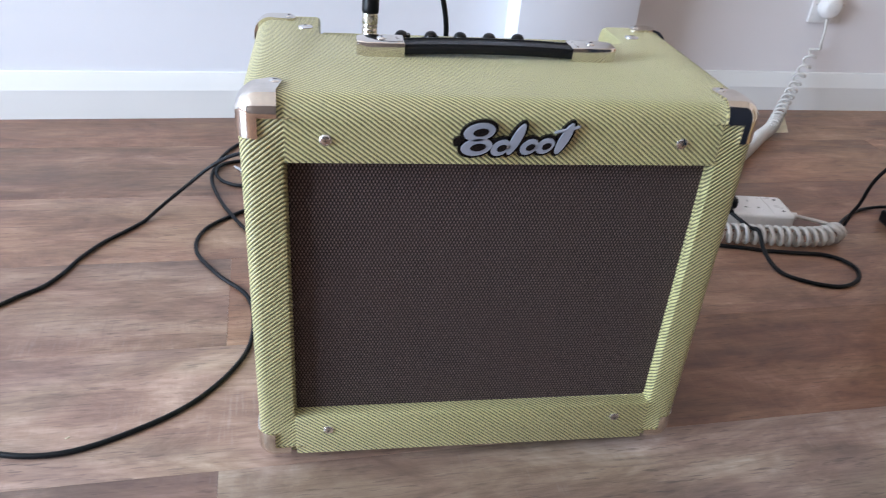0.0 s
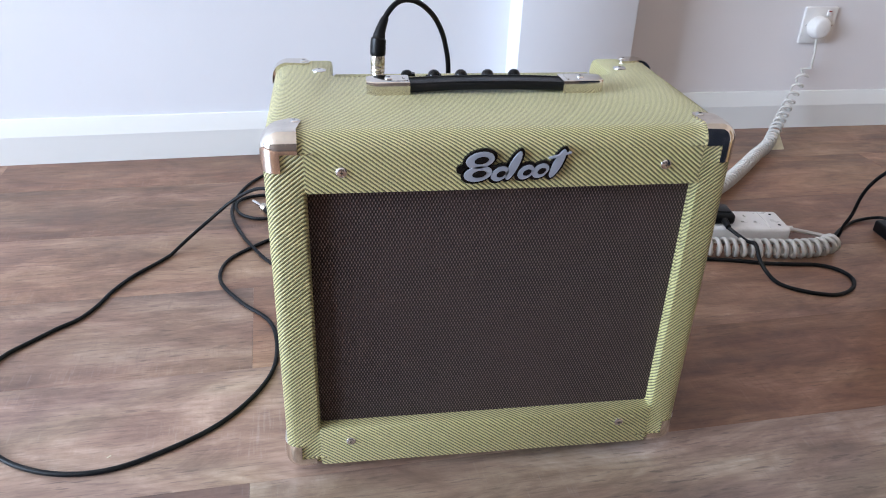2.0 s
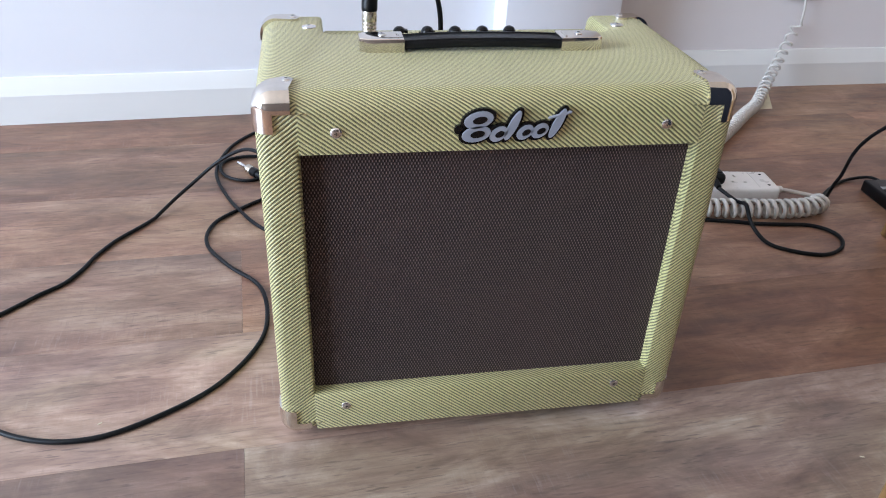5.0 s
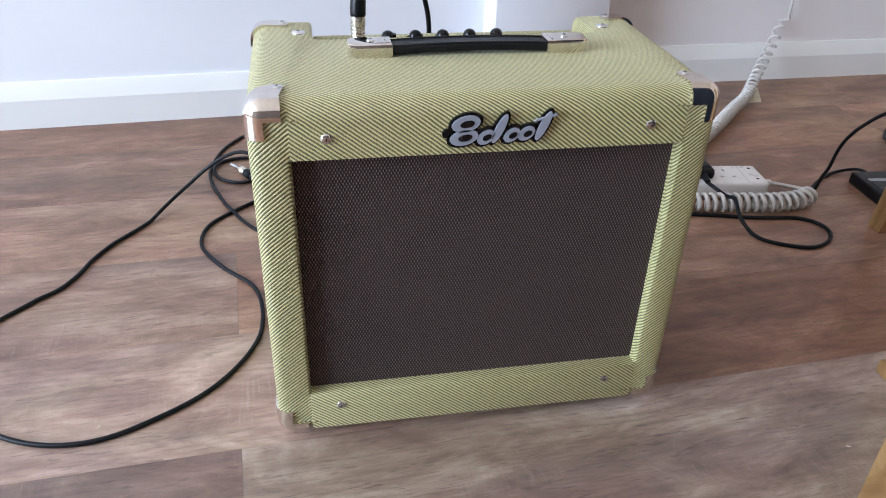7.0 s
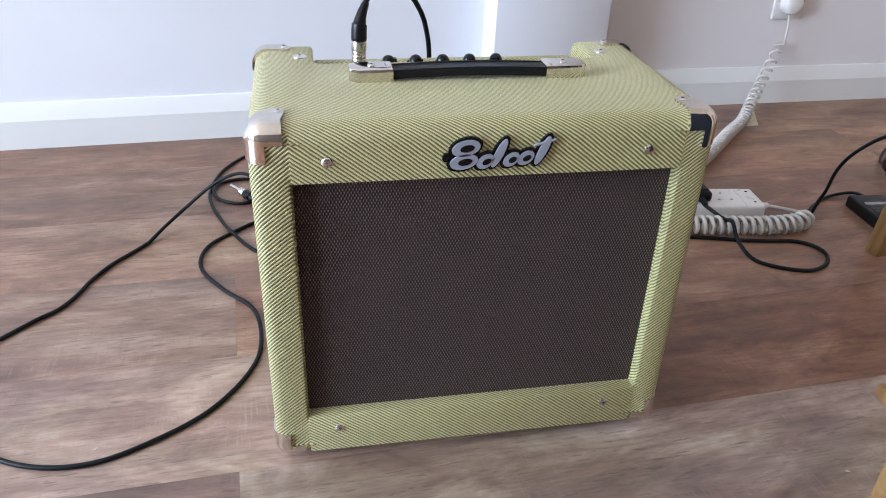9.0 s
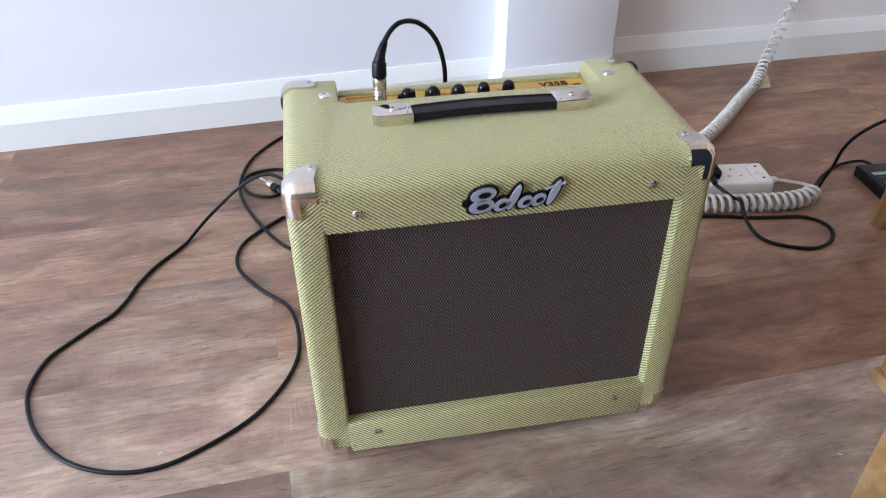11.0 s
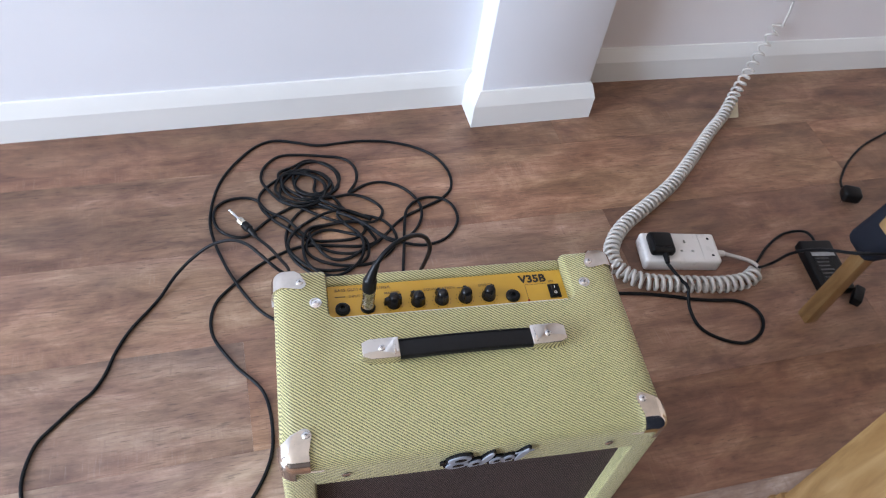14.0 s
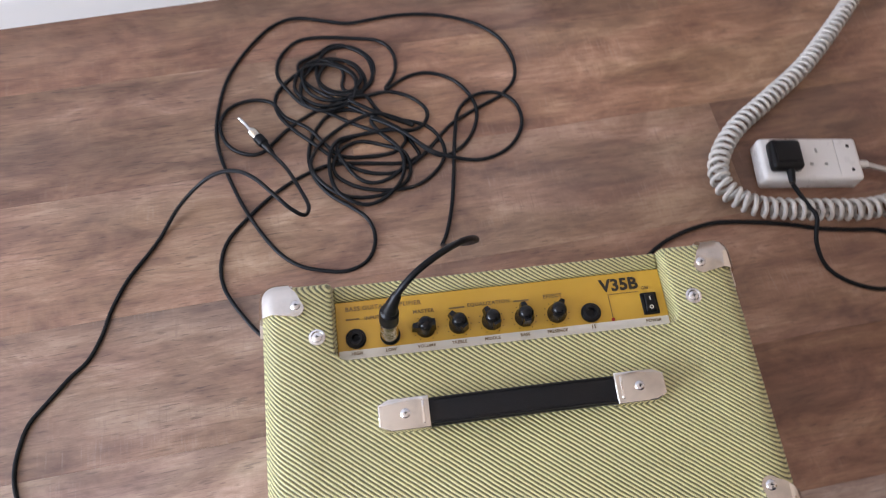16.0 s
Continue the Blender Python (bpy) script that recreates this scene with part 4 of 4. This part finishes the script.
socket = thing("wall_socket", *(SOCKET.translation), label="white single switched mains socket on the wall", category="socket")
plate = part("face_plate", box(-0.043, 0.043, -0.009, 0.0, -0.043, 0.043, 0.003, 2, SOCKET), WHITE_PLASTIC, socket)
part("rocker", box(0.014, 0.025, -0.0125, -0.008, 0.022, 0.036, 0.0015, 2, SOCKET), WHITE_PLASTIC, plate)
part("on_mark", box(0.0155, 0.0235, -0.0130, -0.0122, 0.0325, 0.0350, 0, 1, SOCKET), RED_LENS, plate)
for x in (-0.034, 0.034):
    part("plate_screw", lathe([(0.0028, 0.0), (0.0024, 0.0008), (0, 0.001)], SOCKET @ pose(x, -0.009, 0, 90), 12), STEEL, plate)

# ---- mains lead of the amplifier ----
mains = thing("mains_lead", 0.72, 0.95, 0, "black mains lead with square plug in the extension block", "cable")
MP = BLOCK @ pose(-0.047, -0.002, 0.034)
plug = box(-0.0245, 0.0245, -0.026, 0.025, 0.0004, 0.021, 0.007, 3, MP)
plug = part("plug", plug, BLACK_PLASTIC, mains, "black moulded three-pin plug")
part("grip", box(-0.018, 0.018, -0.016, 0.017, 0.0208, 0.0230, 0.002, 2, MP), BLACK_PLASTIC, plug)
part("cord_grip", lathe([(0.0062, -0.004), (0.0060, 0.006), (0.0046, 0.022), (0.0, 0.022)], MP @ pose(0.004, -0.024, 0.010, 98), 14), BLACK_PLASTIC, plug)
g = MP @ Vector((0.004, -0.047, 0.006))
part("cable", tube(spline([tuple(g), (0.702, 0.990, 0.032), (0.706, 0.968, 0.037), (0.704, 0.935, 0.018), (0.716, 0.900, 0.0034), (0.745, 0.871, 0.0034), (0.792, 0.856, 0.0034), (0.832, 0.872, 0.0034),
                           (0.852, 0.903, 0.0034), (0.845, 0.932, 0.0034), (0.817, 0.950, 0.0034), (0.775, 0.955, 0.0034), (0.726, 0.962, 0.0034), (0.689, 0.972, 0.0034), (0.617, 0.985, 0.0034),
                           (0.548, 0.987, 0.0034), (0.470, 0.960, 0.0034), (0.400, 0.900, 0.0034), (0.340, 0.840, 0.020), (0.310, 0.800, 0.060)]), 0.0034, 8), BLACK_RUBBER, mains, "", 60)

# ---- laptop adapter and its leads ----
adapter = thing("power_adapter", 1.025, 1.005, 0, "black laptop power adapter with grey label on the floor", "adapter")
AD = turned(1.038, 1.010, 0, -3)
ab = part("body", box(-0.036, 0.036, -0.062, 0.062, 0.0, 0.023, 0.004, 3, AD), BLACK_PLASTIC, adapter)
part("label", box(-0.024, 0.028, -0.050, 0.030, 0.0231, 0.0235, 0, 1, AD), BLACK_GLOSS, ab)
part("label_band", box(-0.024, 0.028, 0.019, 0.029, 0.0236, 0.0239, 0, 1, AD), LABEL_GREY, ab)
bars = bmesh.new()
for k in range(6):
    box(-0.020, 0.004 + 0.003 * (k % 3), -0.036 + 0.0095 * k, -0.033 + 0.0095 * k, 0.0236, 0.0238, 0, 1, AD, bars)
part("print_bars", bars, PRINT_DIM, ab, "unreadable grey print", 0)
part("cable", tube(spline([(0.893, 1.031, 0.0034), (0.907, 1.044, 0.0034), (0.937, 1.072, 0.0034), (0.977, 1.099, 0.0034), (1.009, 1.110, 0.005), (1.040, 1.106, 0.010), (1.050, 1.090, 0.012), (1.049, 1.068, 0.012)]), 0.0030, 8), BLACK_RUBBER, adapter, "", 60)
part("cable", tube(spline([(0.895, 1.028, 0.0034), (0.892, 1.016, 0.018), (0.881, 0.995, 0.055), (0.880, 0.984, 0.080), (0.870, 0.963, 0.128), (0.870, 0.944, 0.163), (0.878, 0.922, 0.194), (0.886, 0.903, 0.214), (0.905, 0.880, 0.234), (0.950, 0.862, 0.250), (1.020, 0.852, 0.258), (1.130, 0.850, 0.240)]), 0.0030, 8), BLACK_RUBBER, adapter, "", 60)
part("lead_connector", box(-0.010, 0.010, -0.022, 0.022, 0.0, 0.020, 0.004, 2, turned(1.075, 0.935, 0, -40)), BLACK_PLASTIC, adapter)

spare = thing("spare_plug", 1.185, 1.195, 0, "black three-pin plug lying loose on the floor", "plug")
SP = turned(1.197, 1.192, 0, -18)
sb = part("body", box(-0.021, 0.021, -0.018, 0.018, 0.008, 0.037, 0.009, 3, SP), BLACK_PLASTIC, spare)
for px, py, long in ((-0.011, -0.004, 0.0085), (0.011, -0.004, 0.0085), (0.0, 0.009, 0.0088)):
    part("pin", box(px - 0.003, px + 0.003, py - 0.002, py + 0.002, 0.0, long, 0.0006, 1, SP), STEEL, sb, "bright metal pin")
part("cable", tube(spline([(1.188, 1.202, 0.022), (1.196, 1.224, 0.014), (1.217, 1.256, 0.006), (1.267, 1.309, 0.003), (1.341, 1.363, 0.003), (1.447, 1.412, 0.003)]), 0.0030, 8), BLACK_RUBBER, spare, "", 60)

# ---- chair ----
chair = thing("chair", 0.75, 0.55, 0, "beech-framed chair draped with dark navy fabric", "chair")


def leg_bar(x0, y0, x1, y1, z1, w, d, turn, name="leg", bevel=0.003):
    """A square leg from the floor to height z1, leaning from (x0, y0) to (x1, y1)."""
    bm = box(-w / 2, w / 2, -d / 2, d / 2, 0, z1, bevel, 2, pose(0, 0, 0, 0, 0, turn))
    for v in bm.verts:
        f = v.co.z / z1
        v.co.x += x0 + (x1 - x0) * f
        v.co.y += y0 + (y1 - y0) * f
    return part(name, bm, BEECH, chair)


leg_bar(0.948, 0.9020, 1.007, 0.928, 0.42, 0.027, 0.028, 5)
part("foot_glide", box(-0.0120, 0.0120, -0.0122, 0.0122, 0.0, 0.006, 0.002, 1, turned(0.9475, 0.9015, 0, 5)), BLACK_PLASTIC, chair)
side = leg_bar(0.738, 0.500, 0.752, 0.510, 0.60, 0.060, 0.118, 0, "side_board")
for k, (gap, z0, z1) in enumerate(((0.010, 0.0, 0.020), (0.005, 0.0202, 0.042))):
    part("foot_moulding", box(0.708 - gap, 0.768 + gap, 0.441 - gap, 0.559 + gap, z0, z1, 0.003, 2), BEECH, side)
leg_bar(0.565, 0.368, 0.488, 0.305, 0.24, 0.050, 0.050, 36)


def drape(x, y, turn, w, d, z0, z1, name, lean=0.0, seed=1.0):
    """A soft hanging cover: a thick folded slab with a wavy surface."""
    bm = box(0, w, 0, d, z0, z1, 0.018, 3)
    bmesh.ops.subdivide_edges(bm, edges=[e for e in bm.edges if e.calc_length() > 0.1], cuts=9, use_grid_fill=True)
    for v in bm.verts:
        v.co += 0.008 * noise.noise_vector(v.co * 7 + Vector((seed, 0, 0)))
        v.co.x += lean * (v.co.z - z0)
    bmesh.ops.transform(bm, matrix=turned(x, y, 0, turn), verts=bm.verts)
    return part(name, bm, NAVY, chair, "dark navy woven fabric cover", 60)


# The cover's unseen top and far end are enlarged to shade the floor.
cover = drape(0.455, 0.307, -54, 0.50, 0.22, 0.205, 0.98, "fabric_cover", 0.0, 2.0)
edge = turned(0.455, 0.307, 0, -54)
seam = [edge @ Vector((0.004, 0.216, 0.225 + 0.73 * k / 12)) + 0.008 * noise.noise_vector(Vector((2.004, 0.216, 0.225 + 0.73 * k / 12)) * 7) for k in range(13)]
part("piping", tube(spline([tuple(p) for p in seam], 0.02), 0.0022, 6), PIPING, cover, "plum piping along the edge")
drape(0.948, 0.885, 5, 0.38, 0.07, 0.188, 0.42, "seat_cover", 0.36, 5.0)

# Two pale flecks lie on the boards.
for x, y, a in ((-0.253, 0.599, 40), (0.581, 0.453, -20)):
    fleck = part("fleck", box(-0.0026, 0.0026, -0.0008, 0.0008, 0.0, 0.0010, 0.0004, 1, turned(x, y, 0, a)), PAPER, None, "tiny pale fleck of paper on the floor")
    tagged(fleck, category="litter", group="flecks on the floor")

# ---- floor boards, last ----
ROW, LONG = 0.2035, 1.22
ROW0 = 0.55
joints = {-1: -0.057, 0: 0.26, 1: -0.056, 2: 0.70, 3: 0.11, 4: 0.678}
# Board tones, with grey window sheen at left and shade at right mixed in.
lit_tints = {(-1, 0): (0.74, 0.80, 0.92), (-1, 1): (1.00, 1.20, 1.38), (0, 0): (1.26, 1.46, 1.66), (0, 1): (0.78, 0.66, 0.60), (1, 0): (0.95, 1.00, 1.09), (1, 1): (0.98, 0.92, 0.88),
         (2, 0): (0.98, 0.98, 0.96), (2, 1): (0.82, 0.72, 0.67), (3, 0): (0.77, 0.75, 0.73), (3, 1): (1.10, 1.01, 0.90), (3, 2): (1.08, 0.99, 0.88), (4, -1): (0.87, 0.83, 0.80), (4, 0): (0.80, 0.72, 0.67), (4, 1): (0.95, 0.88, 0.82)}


def plank(length):
    """One board along x from 0 to length, its top edges eased."""
    base = bmesh.new()
    bmesh.ops.create_cube(base, size=1)
    bmesh.ops.transform(base, matrix=Matrix.LocRotScale((length / 2, ROW / 2, -0.002), None, (length - 0.00015, ROW - 0.00015, 0.004)), verts=base.verts)
    bmesh.ops.bevel(base, geom=[e for e in base.edges if all(v.co.z > -0.001 for v in e.verts)], offset=0.0002, segments=1, affect="EDGES")
    mesh = bpy.data.meshes.new("plank")
    base.to_mesh(mesh)
    base.free()
    mesh.materials.append(PLANK)
    return mesh


plank_mesh = plank(LONG)
rng = random.Random(7)
turn = Matrix.Rotation(FLOOR_TURN, 4, "Z")
for k in range(-16, 6):
    start = joints.get(k, rng.uniform(0, LONG))
    for i in range(-3, 4):
        # Boards end under the walls.
        across = FLOOR_TURN * (ROW0 + k * ROW)
        u = max(start + (i - 1) * LONG, WEST_X - 0.08 + across)
        length = min(start + i * LONG, EAST_X + 0.08 + across) - u
        tone = rng.uniform(0.88, 1.10)
        warm = rng.uniform(0.0, 0.08)
        if length < 0.01 or not SOUTH_Y - 0.2 < ROW0 + (k + 0.5) * ROW + FLOOR_TURN * (u + length / 2) < 1.78:
            continue
        ob = new("plank", plank_mesh if length > LONG - 0.001 else plank(length))
        ob.parent = floor
        ob.matrix_parent_inverse = Matrix.Translation(-ORIGIN[floor])
        ob.matrix_basis = turn @ Matrix.Translation((u, ROW0 + k * ROW, 0.0))
        ob.color = (*lit_tints.get((k, i), (tone * (1 + warm), tone, tone * (1 - warm))), 1)
